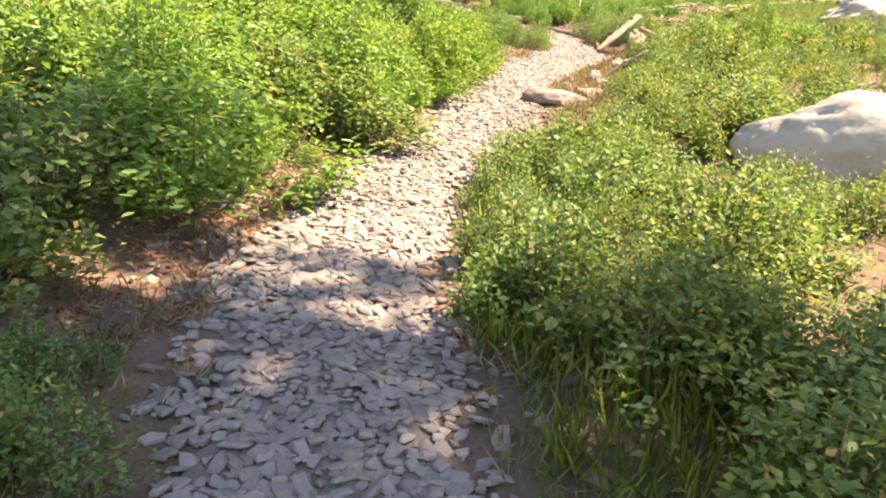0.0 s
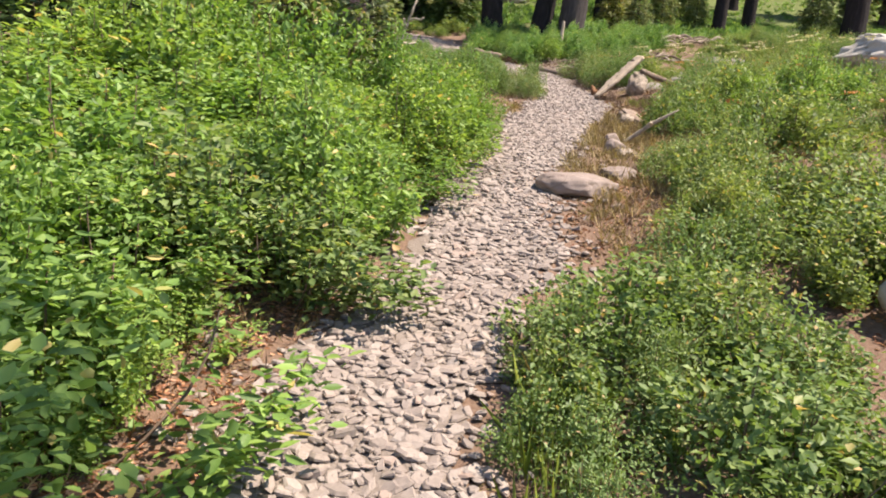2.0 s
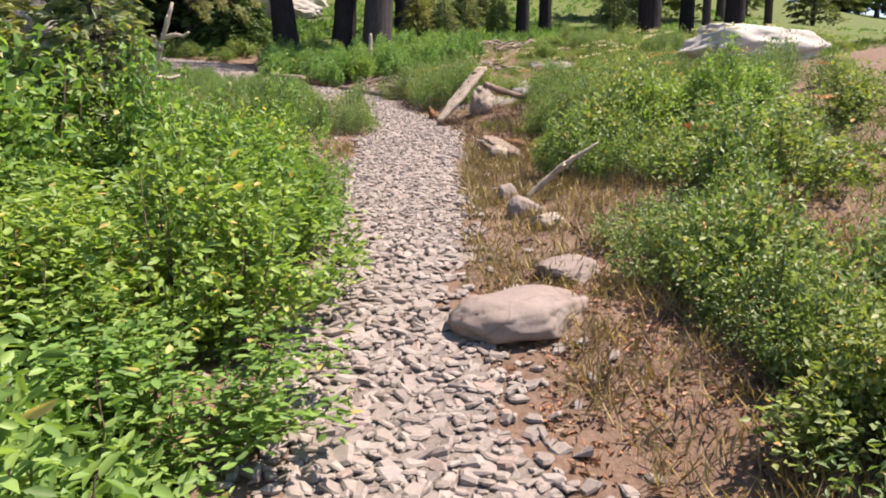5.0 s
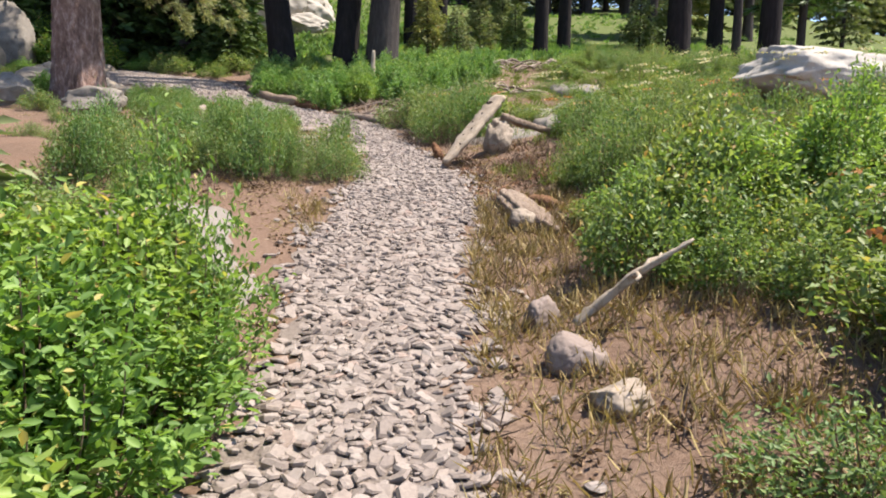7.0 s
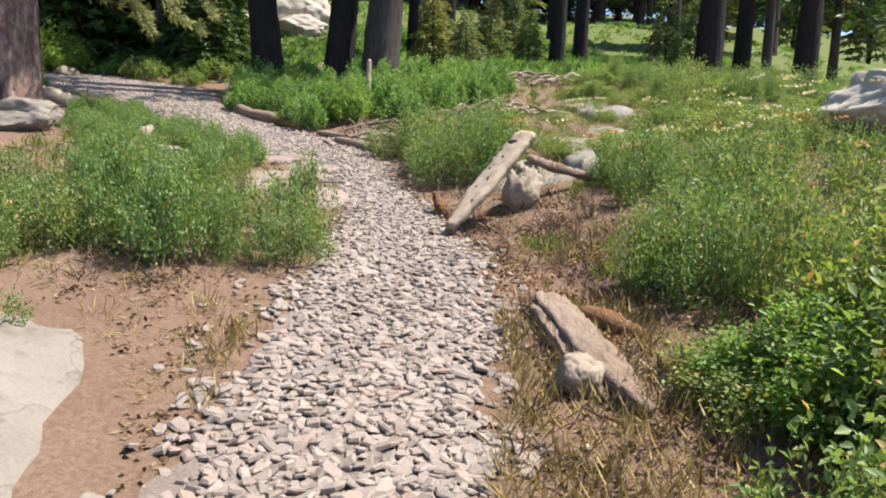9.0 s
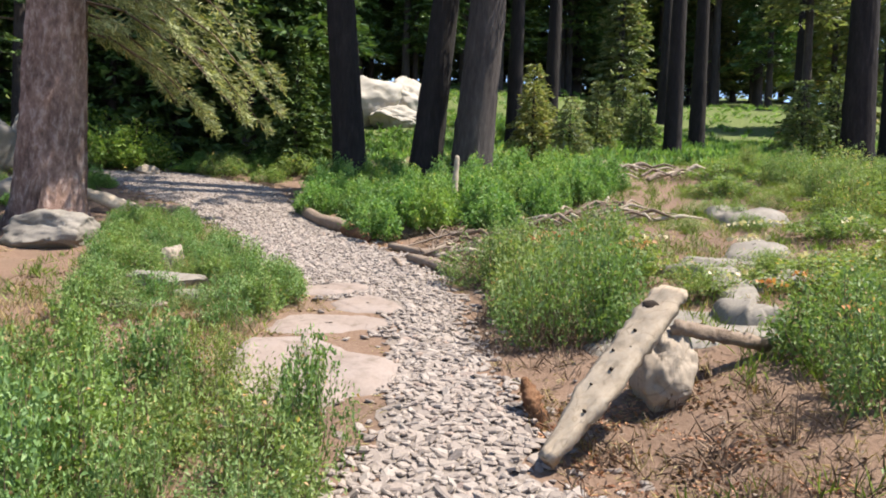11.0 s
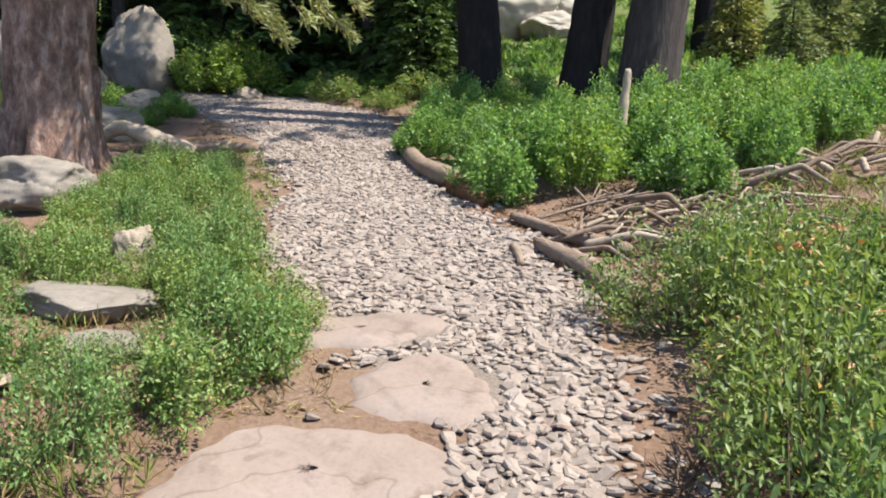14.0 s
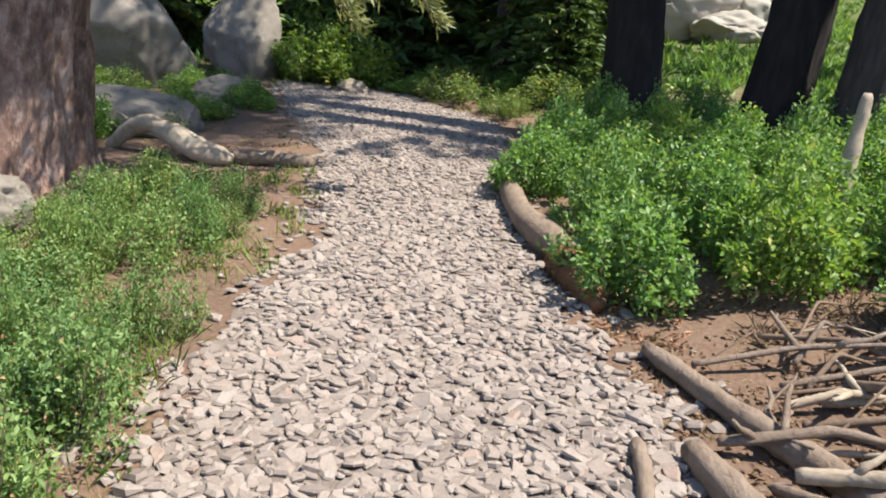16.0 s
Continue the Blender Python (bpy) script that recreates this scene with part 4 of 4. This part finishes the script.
for i, (x, y, s) in enumerate([(2.6, 40.0, (2.5, 1.6, 1.45)), (4.8, 42.0, (1.5, 1.4, 1.1)), (1.7, 39.0, (1.5, 1.2, 0.9)), (0.9, 43.5, (2.0, 2.0, 1.5)), (4.3, 38.5, (1.1, 0.9, 0.5)), (0.6, 35.5, (1.3, 1.1, 1.0))]):
    rock(x, y, s, i * 47, 60 + i, "huge white sunlit granite boulder on the hillside", 0.45, cuts=6, mat=M_WHITE)

# ---- dead wood ----


def log_thing(name, path, radii, seed, mat, label, sides=16, rough=0.08, category="log", stubs=0):
    rng = np.random.default_rng(seed)
    path = np.asarray(path, float)
    u = np.linspace(0, 1, len(path))
    t = np.linspace(0, 1, 26)
    fine = np.stack([np.interp(t, u, path[:, c]) for c in range(3)], 1)
    fine[1:-1] = (fine[:-2] + fine[1:-1] * 2 + fine[2:]) / 4
    r = np.interp(t, np.linspace(0, 1, len(radii)), radii)
    r = r * (1 + 0.05 * np.sin(t * 23 + seed) + 0.04 * rng.normal(size=26))
    r[0] *= 0.8
    r[-1] *= 0.75
    root = tagged(new(name), label, category)
    root.location = path[0]
    v, f = tube(fine - path[0], r, sides, rng, rough)
    mesh_ob("trunk", v, f, mat, parent=root)
    for k in range(stubs):
        i = int(rng.integers(4, 22))
        w = rng.normal(size=3)
        w[2] = abs(w[2]) * 0.6
        w /= np.linalg.norm(w)
        p = fine[i] - path[0]
        sv, sf = tube(bent(p, p + w * rng.uniform(0.12, 0.3), 5, 0.0, rng, 0.01), np.linspace(0.018, 0.008, 5), 6)
        mesh_ob("branch_stub", sv, sf, mat, parent=root)
    return root


M_ROOTWOOD = two_scale("root_wood", [(0.3, (0.16, 0.10, 0.065)), (0.5, (0.27, 0.18, 0.12)), (0.7, (0.36, 0.26, 0.18))], [(0.3, (0.08, 0.05, 0.035)), (0.5, (0.26, 0.17, 0.11)), (0.7, (0.42, 0.32, 0.24))], 6, 45, squash=(1, 0.25, 1))


def on(x, y, h):
    return (x, y, lz(x, y) + h)


log_thing("curved_log", [on(1.38, 25.6, 0.07), on(1.32, 24.4, 0.08), on(1.48, 23.3, 0.08), on(1.8, 22.4, 0.08), on(2.25, 21.65, 0.09)], [0.06, 0.075, 0.085, 0.10, 0.115], 1, M_DEADWOOD, "curved grey weathered log edging the gravel trail", 16)
log_thing("rotten_log_end", [on(2.2, 21.6, 0.07), on(2.35, 21.3, 0.06), on(2.5, 21.0, 0.04)], [0.13, 0.11, 0.04], 2, M_ROTWOOD, "crumbling red rotten wood at the log's end", 12, 0.2)
log_thing("edging_log", [on(2.93, 19.78, 0.05), on(3.2, 19.3, 0.06), on(3.42, 18.7, 0.06)], [0.06, 0.07, 0.08], 3, M_DEADWOOD, "grey-brown log laid along the trail's edge", 16)
log_thing("edging_log", [on(2.75, 20.58, 0.05), on(3.09, 20.15, 0.05), on(3.3, 19.9, 0.05), on(3.55, 19.62, 0.05)], [0.04, 0.055, 0.06, 0.055], 4, M_DEADWOOD, "knotty brown log behind the edging log", 16, stubs=3)
log_thing("stick", [on(2.74, 19.8, 0.03), on(2.77, 19.6, 0.035), on(2.79, 19.35, 0.03)], [0.028, 0.032, 0.025], 5, M_DEADWOOD, "short grey stick lying on the gravel", 10, category="stick")
log_thing("driftwood_log", [on(-2.2, 22.72, 0.0), on(-2.0, 22.74, 0.2), on(-1.8, 22.75, 0.29), on(-1.55, 22.76, 0.22), on(-1.25, 22.8, 0.1), on(-0.98, 22.86, 0.07)], [0.055, 0.08, 0.085, 0.095, 0.11, 0.06], 6, M_PALEWOOD, "bleached twisted log arched over the soil by the trail", 14, stubs=2)
log_thing("short_log", [on(-1.1, 22.98, 0.06), on(-0.75, 23.08, 0.07), on(-0.33, 23.2, 0.05)], [0.07, 0.075, 0.06], 13, M_DEADWOOD, "short brown split log beside the trail", 12, 0.08)
log_thing("bark_chip", [on(3.06, 19.42, 0.015), on(3.12, 19.36, 0.02), on(3.2, 19.33, 0.012)], [0.03, 0.04, 0.02], 14, M_ROTWOOD, "orange chip of bark on the gravel", 8, 0.2, "bark")
log_thing("snapped_stump", [on(4.03, 23.0, -0.1), (4.02, 23.0, lz(4.03, 23.0) + 0.45), (4.05, 23.02, lz(4.03, 23.0) + 0.92)], [0.065, 0.055, 0.04], 7, M_PALEWOOD, "pale barkless snapped stump standing in the shrubs", 12, 0.06, "stump")
log_thing("orange_stump", [on(3.2, 15.05, -0.03), on(3.16, 15.12, 0.08), on(3.13, 15.2, 0.19)], [0.06, 0.05, 0.025], 8, M_ROTWOOD, "small splintered orange rotten stump", 10, 0.32, "stump")
log_thing("leaning_stick", [on(2.2, 9.8, 0.04), (2.45, 9.72, 1.9), (2.7, 9.62, 2.08)], [0.024, 0.02, 0.008], 9, M_PALEWOOD, "pale splintered dead branch leaning across the dry grass", 10, 0.28, "stick", stubs=2)
log_thing("dead_snag", [on(-0.55, 9.9, -0.05), (-0.45, 9.85, lz(-0.5, 9.9) + 0.6), (-0.22, 9.75, lz(-0.5, 9.9) + 1.3)], [0.03, 0.022, 0.01], 12, M_PALEWOOD, "thin pale dead sapling leaning over the shrubs", 8, category="dead tree", stubs=6)
log_thing("root", [on(3.0, 12.78, 0.0), on(2.96, 12.4, 0.04), on(2.88, 12.0, 0.02)], [0.015, 0.03, 0.02], 15, M_ROOTWOOD, "weathered splintered root on the bank", 10, 0.22, stubs=2)
log_thing("root", [on(3.18, 12.75, 0.0), on(3.3, 12.5, 0.03), on(3.4, 12.2, 0.0)], [0.05, 0.07, 0.04], 11, M_ROTWOOD, "reddish crumbling root on the bank", 10, 0.12)


def plank(name, lo, hi, w, th, seed, label, mat):
    """A split log: flat face up, ragged edges."""
    rng = np.random.default_rng(seed)
    lo, hi = Vector(lo), Vector(hi)
    way = (hi - lo).normalized()
    side = way.cross(Vector((0, 0, 1))).normalized()
    up = side.cross(way)
    n, m = 30, 9
    vs = []
    for i in range(n):
        t = i / (n - 1)
        c = lo.lerp(hi, t)
        wid = w * (0.35 + 0.65 * min(1, t * 3)) * (1 + 0.03 * math.sin(t * 17 + seed) + 0.03 * rng.normal())
        for j in range(m):
            s = j / (m - 1) * 2 - 1
            vs.append(c + side * wid * s / 2 + up * (th / 2 * (1 - 0.25 * s * s) + 0.008 * rng.normal()))
        for j in range(m):
            s = 1 - j / (m - 1) * 2
            vs.append(c + side * wid * s * 0.46 - up * (th / 2 * (1 - 0.5 * s * s)) + up * 0.01 * rng.normal())
    k = 2 * m
    fs = [[i * k + j, i * k + (j + 1) % k, (i + 1) * k + (j + 1) % k, (i + 1) * k + j] for i in range(n - 1) for j in range(k)]
    fs += [list(range(k))[::-1], [(n - 1) * k + j for j in range(k)]]
    return tagged(mesh_ob(name, np.array([list(v - lo) for v in vs]), fs, mat), label, "log"), lo


for args in [("splintered_log", on(2.95, 11.5, 0.02), on(3.13, 12.8, 0.08), 0.19, 0.1, 5, "weathered grey-brown splintered log on the bank", M_DEADWOOD),
             ("splintered_log", on(2.88, 11.7, 0.0), on(3.02, 12.72, 0.06), 0.09, 0.08, 7, "weathered grey-brown splintered log on the bank", M_DEADWOOD),
             ("split_log", (3.04, 14.44, lz(3.04, 14.44) + 0.06), (3.86, 14.88, 3.05), 0.215, 0.085, 1, "pale bleached split log leaning on a boulder", M_PALEWOOD)]:
    ob, lo = plank(*args)
    ob.location = lo
M_KNOT = two_scale("knot_hole_wood", [(0.3, (0.02, 0.014, 0.01)), (0.7, (0.05, 0.035, 0.025))], [(0.3, (0.015, 0.01, 0.008)), (0.7, (0.06, 0.04, 0.03))], 8, 40)
way = (Vector((3.86, 14.88, 3.05)) - lo).normalized()
nor = way.cross(Vector((0, 0, 1))).normalized().cross(way)
bm = bmesh.new()
bmesh.ops.create_uvsphere(bm, u_segments=14, v_segments=8, radius=1.0)
for v in bm.verts:
    v.co = Vector((v.co.x * 0.05 * (1 + 0.2 * math.sin(v.co.y * 5)), v.co.y * 0.036, v.co.z * 0.02))
knot = part("knot_hole", bm, M_KNOT, ob, "dark knot hole")
side = nor.cross(way)
for along, across, size in [(0.3, -0.04, 0.012), (0.46, 0.03, 0.009), (0.58, -0.02, 0.014), (0.7, 0.05, 0.011), (0.74, -0.04, 0.008), (0.86, 0.01, 0.012)]:
    bm = bmesh.new()
    bmesh.ops.create_uvsphere(bm, u_segments=8, v_segments=5, radius=1.0)
    for v in bm.verts:
        v.co = Vector((v.co.x * size, v.co.y * size * 0.6, v.co.z * 0.012))
    part("worm_hole", bm, M_KNOT, ob).matrix_basis = Matrix.Translation(way * along + side * across + nor * 0.04) @ nor.to_track_quat("Z", "Y").to_matrix().to_4x4()
log_thing("pale_branch", [(3.95, 15.0, 2.84), (4.35, 15.25, 2.76), (4.85, 15.45, lz(4.9, 15.55) + 0.04)], [0.04, 0.055, 0.04], 21, M_DEADWOOD, "grey weathered branch lying behind the split log", 10, 0.3, "branch")
knot.matrix_basis = Matrix.Translation(way * 1.06 + nor.cross(way) * 0.04 + nor * 0.034) @ nor.to_track_quat("Z", "Y").to_matrix().to_4x4()


def twig_pile(x0, x1, y0, y1, n, seed, label, thick, mats):
    rng = np.random.default_rng(seed)
    for k in range(n):
        x, y = rng.uniform(x0, x1), rng.uniform(y0, y1)
        a, l = rng.normal() * 1.0 + 0.3, rng.uniform(0.3, 1.1)
        x2, y2 = x + math.cos(a) * l, y + math.sin(a) * l * 0.6
        r = rng.uniform(*thick)
        h = rng.uniform(0.01, 0.14)
        log_thing("branch", [on(x, y, r + h * 0.3), on((x + x2) / 2 + rng.normal() * 0.05, (y + y2) / 2 + rng.normal() * 0.05, r + h + 0.05), on(x2, y2, r + h * 0.5)], [r, r * 0.85, r * 0.4], seed * 100 + k, mats[k % len(mats)], label, 7, 0.06, "branch")


for i, (a, b, c, r) in enumerate([(on(3.02, 19.88, 0.05), on(3.4, 19.93, 0.14), on(3.85, 19.9, 0.08), 0.022), (on(3.25, 19.72, 0.08), on(3.6, 19.66, 0.16), on(4.0, 19.5, 0.1), 0.03), (on(3.55, 20.45, 0.06), on(3.72, 20.15, 0.2), on(3.86, 19.85, 0.16), 0.025),
                                  (on(2.95, 20.5, 0.05), on(3.4, 20.62, 0.12), on(3.9, 20.6, 0.2), 0.016), (on(3.3, 20.25, 0.04), on(3.5, 20.3, 0.1), on(3.75, 20.38, 0.05), 0.02), (on(3.7, 20.7, 0.1), on(3.95, 20.3, 0.24), on(4.1, 19.9, 0.12), 0.03)]):
    log_thing("branch", [a, b, c], [r, r * 0.9, r * 0.5], 300 + i, (M_DEADWOOD, M_PALEWOOD, M_TWIG)[i % 3], "thick pale barkless branch on the heap", 10, 0.1, "branch", stubs=2)
twig_pile(3.15, 4.6, 19.6, 20.9, 70, 1, "dead barkless branch in the heap beside the trail", (0.005, 0.022), [M_DEADWOOD, M_PALEWOOD, M_TWIG, M_TWIG])
twig_pile(4.4, 6.6, 20.8, 22.4, 50, 2, "dead barkless branch in the heap beside the trail", (0.01, 0.035), [M_DEADWOOD, M_TWIG, M_PALEWOOD])
twig_pile(7.0, 9.5, 24.4, 27.6, 26, 3, "bleached dead branch in the far heap", (0.02, 0.07), [M_PALEWOOD, M_DEADWOOD])

# ---- grass, litter ----


def scatter(name, boxes, seed, mat, length, width, up, label, category, keep=lambda x, y: True):
    rng = np.random.default_rng(seed)
    P = []
    for x0, x1, y0, y1, n in boxes:
        tuft = rng.uniform((x0, y0), (x1, y1), (max(1, n // 14), 2))
        pick = tuft[rng.integers(0, len(tuft), n)] + rng.normal(size=(n, 2)) * 0.05
        P.append(pick[[bool(keep(a, b)) for a, b in pick]])
    P = np.concatenate(P)
    pos = np.column_stack([P, land(P[:, 0], P[:, 1])])
    way = rng.normal(size=(len(P), 3)) * np.array([0.45, 0.45, 0.15]) + np.array([0, 0, up])
    way[:, 2] = np.maximum(way[:, 2], 0.02)
    ln = rng.uniform(0.5, 1.2, len(P)) * length
    v, f = blades(rng, pos + [0, 0, 0.004], way, ln, np.full(len(P), width), 0.15, 0.12)
    return tagged(mesh_ob(name, v, f, mat), label, category, kind="stuff")


BARE = [(0.15, 11.55, 0.8, 1.5), (1.82, 15.85, 0.6, 0.72), (2.33, 17.6, 0.4, 0.35), (2.0, 16.95, 0.54, 0.36), (1.94, 18.17, 0.46, 0.27)]


def off_trail(x, y):
    """Beside the gravel, and not on a bare slab."""
    return (left_of(x, y, 0.0) or right_of(x, y, 0.0)) and not any(inside(x, y, *rock_at) for rock_at in BARE)


scatter("dry_grass", [(0.2, 1.6, 1.5, 4, 1500), (1.2, 3.6, 6.3, 12.8, 19000), (-0.6, 1.5, 15.9, 17.6, 1300), (4.4, 9, 12, 20, 5000), (-1, 2, 13, 19, 1500), (-1.6, 0, 1.5, 6, 1200), (3.0, 4.3, 12.6, 15.4, 350), (-0.6, 1.9, 12.6, 13.9, 180), (-0.4, 1.4, 16.6, 18.6, 500)], 1, M_STRAW, 0.12, 0.0032, 0.75, "dry straw-coloured grass on the bank", "grass", off_trail)
scatter("green_grass", [(0.3, 2, 1.5, 6, 2500), (3.5, 6, 6, 14, 6000), (4.3, 13, 15, 30, 42000), (-1, 1.6, 14, 23, 4000), (-6, 3, 27.5, 33, 6000), (6, 18, 28, 46, 12000), (-1.5, 0.5, 6, 13, 3000)], 2, M_GRASS, 0.14, 0.005, 0.7, "green meadow grass", "grass", off_trail)
scatter("needle_litter", [(-2, 3, -1, 8, 3500), (1, 4, 6, 14, 5000), (-1, 3, 12, 19, 8000), (2.9, 4.6, 12, 16, 2500), (2.5, 7, 18, 23, 4000), (-3, 2, 19, 25, 2500)], 3, M_STRAW, 0.06, 0.005, 0.0, "fallen dry needles and leaf litter", "litter", off_trail)
scatter("undergrowth", [(-30, 45, 29.5, 60, 40000), (-20, 6, 29, 36, 14000), (5, 26, 27, 40, 24000)], 5, M_LEAF_C, 0.3, 0.06, 0.5, "low green undergrowth in the woods", "undergrowth", off_trail)
scatter("leaf_litter", [(-1.6, 0.2, 1, 6, 1600), (0.8, 3.4, 5.5, 13.5, 8000), (-0.4, 2.2, 12.2, 14, 450), (2.9, 4.6, 12.4, 15.6, 2600), (-1, 2.2, 15.2, 19, 1600), (2.6, 5.5, 18.6, 21.5, 7000), (-2, 1, 22, 25, 900)], 6, M_LITTER, 0.035, 0.02, 0.04, "brown fallen leaves and bark flakes", "litter", off_trail)
scatter("dead_twigs", [(3.1, 4.4, 15.6, 17.2, 900), (0.2, 1.4, 3.0, 5.6, 700), (1.3, 3.2, 6.5, 12.6, 900), (2.8, 4.4, 11.2, 13.4, 900), (3.1, 4.5, 13.2, 15.3, 1000), (3.2, 5.5, 19.2, 22.0, 1800), (-0.8, 2.0, 13.4, 14.2, 500), (-1.4, -0.6, 2.4, 6.0, 500)], 7, M_TWIG, 0.14, 0.0035, 0.45, "thin dead twigs under the shrubs", "twig", off_trail)
scatter("rusty_litter", [(-1.5, -0.45, 2.6, 6.4, 5200), (2.1, 3.2, 3.9, 6.0, 1600), (2.95, 4.2, 12.2, 15.2, 2600), (1.0, 2.1, 6.6, 8.4, 1200), (2.1, 2.9, 20.7, 21.8, 700)], 8, M_RUST, 0.045, 0.014, 0.03, "rust-coloured needles and bark flakes on bare soil", "litter", off_trail)
scatter("tall_grass", [(0.5, 1.3, 1.8, 2.7, 900), (0.25, 0.7, 2.6, 4.8, 500)], 9, M_GRASS, 0.24, 0.0026, 1.1, "long thin green grass tufts", "grass", off_trail)
scatter("clump_seed_heads", [(3.85, 4.8, 16.75, 18.4, 160)], 10, M_FLOWER, 0.035, 0.035, 0.5, "dry pinkish seed heads on the shrub clump", "flower", off_trail).location = (0, 0, 0.52)
scatter("cream_flowers", [(4.0, 7.6, 12.8, 16, 520)], 12, M_CREAM, 0.03, 0.03, 0.5, "flat cream flower heads on the bank shrubs", "flower", off_trail).location = (0, 0, 0.82)
scatter("seed_heads", [(2.2, 6, 5.5, 11, 240), (4.3, 8, 13, 16.5, 160)], 4, M_FLOWER, 0.03, 0.03, 0.6, "dry rusty seed heads on the shrubs", "flower", off_trail).location = (0, 0, 0.5)

# ---- the gravel trail ----
rng = np.random.default_rng(3)
STEP = 0.048
cells = []
for i, y in enumerate(np.arange(-1.0, 28.8, STEP * 0.87)):
    l, r = np.interp(y, EY, EL), np.interp(y, EY, ER)
    e = 0.07 * math.sin(y * 5.1) + 0.05 * math.sin(y * 13.7 + 1)
    xs = np.arange(l - 0.5 + (i % 2) * STEP / 2, r + 0.5, STEP)
    edge = np.minimum(xs - l - e, r + e - xs)
    chance = np.clip(np.maximum(0.52 + edge / 0.3, 0.09 + edge * 0.14), 0, 1)
    xs = xs[rng.uniform(0, 1, len(xs)) < chance]
    cells.append(np.column_stack([xs, np.full(len(xs), y)]))
cells = np.concatenate(cells) + rng.normal(size=(sum(len(c) for c in cells), 2)) * 0.009
SLABS = [(1.82, 15.85, 0.54, 0.66, -15), (2.33, 17.6, 0.35, 0.3, 10), (2.0, 16.95, 0.5, 0.32, 20), (1.94, 18.17, 0.42, 0.23, 12)]
free = np.ones(len(cells), bool)
for cx, cy, rx, ry, a in SLABS:
    c, s = math.cos(radians(a)), math.sin(radians(a))
    dx, dy = cells[:, 0] - cx, cells[:, 1] - cy
    free &= ((c * dx + s * dy) / rx) ** 2 + ((-s * dx + c * dy) / ry) ** 2 > 1
cells = cells[free]


def stone_shape(rng, n=6):
    """An angular chip of crushed rock, about five centimetres across."""
    a = np.linspace(0, 2 * np.pi, n, endpoint=False) + rng.uniform(-0.42, 0.42, n)
    r = 0.036 * rng.uniform(0.66, 1.3, n)
    st = rng.uniform(0.8, 1.35)
    x, y = np.cos(a) * r * st, np.sin(a) * r / st
    low = np.column_stack([x * 0.9, y * 0.9, np.full(n, -0.012)])
    slope = rng.normal(size=2) * 0.12
    lift = x * slope[0] + y * slope[1]
    rim = np.column_stack([x, y, -0.0035 + lift + rng.normal(size=n) * 0.001])
    top = np.column_stack([x * 0.74 + rng.normal() * 0.002, y * 0.74, 0.0045 + lift + rng.normal(size=n) * 0.001])
    f = [[k * n + j, k * n + (j + 1) % n, (k + 1) * n + (j + 1) % n, (k + 1) * n + j] for k in (0, 1) for j in range(n)] + [[2 * n + j for j in range(n)]]
    return np.concatenate([low, rim, top]), f


SHAPES = [stone_shape(np.random.default_rng(900 + i), 5 + i % 2) for i in range(30)]
trail = tagged(new("gravel_trail"), "trail of loose pinkish-grey crushed stone", "trail", kind="structure")
bed_y = np.arange(-1.5, 28.9, 0.1)
wob = 0.07 * np.sin(bed_y * 5.1) + 0.05 * np.sin(bed_y * 13.7 + 1)
bed_l, bed_r = np.interp(bed_y, EY, EL) + 0.07 - wob * 0.9, np.interp(bed_y, EY, ER) - 0.07 + wob * 0.9
BX = bed_l[:, None] + (bed_r - bed_l)[:, None] * np.linspace(0, 1, 13)[None, :]
BY = np.repeat(bed_y[:, None], 13, 1)
mesh_ob("stone_dust", np.stack([BX, BY, land(BX, BY) + 0.005], -1).reshape(-1, 3), grid_faces(13, len(bed_y)), M_BED, True, trail)
lone = (cells[:, 1] > 18.6) & (cells[:, 1] < 19.6) & (cells[:, 0] > 1.7) & (cells[:, 0] < 2.7)
pick = np.flatnonzero(lone)[:300]
lone = np.zeros(len(cells), bool)
lone[pick] = True
more = cells[rng.integers(0, len(cells), 6500)] + rng.normal(size=(6500, 2)) * 0.025
whole = len(cells)
cells = np.concatenate([cells, more])
lone = np.concatenate([lone, np.zeros(len(more), bool)])
chips = []
for v, f in SHAPES:
    me = bpy.data.meshes.new("stone")
    me.from_pydata(v.tolist(), [], f)
    me.materials.append(M_STONE)
    chips.append(me)
verts, faces, k = [], [], 0
heights = land(cells[:, 0], cells[:, 1])
for i, (x, y) in enumerate(cells):
    s = int(rng.integers(0, len(SHAPES)))
    big = float(np.clip(rng.lognormal(-0.1, 0.26), 0.5, 1.5))
    if i >= whole:
        big *= 0.42
    m = Matrix.LocRotScale((x, y, heights[i] + 0.012 + rng.uniform(-0.006, 0.009)), Euler((rng.normal() * 0.2, rng.normal() * 0.2, rng.uniform(0, 6.28))), (big, big, big))
    if lone[i]:
        ob = new("stone", chips[s])
        ob.parent = trail
        ob.matrix_basis = m
        continue
    M = np.array(m)
    v, f = SHAPES[s]
    verts.append(v @ M[:3, :3].T + M[:3, 3])
    faces += [[a + k for a in q] for q in f]
    k += len(v)
tagged(mesh_ob("loose_stones", np.concatenate(verts), faces, M_STONE, False, trail), kind="stuff")
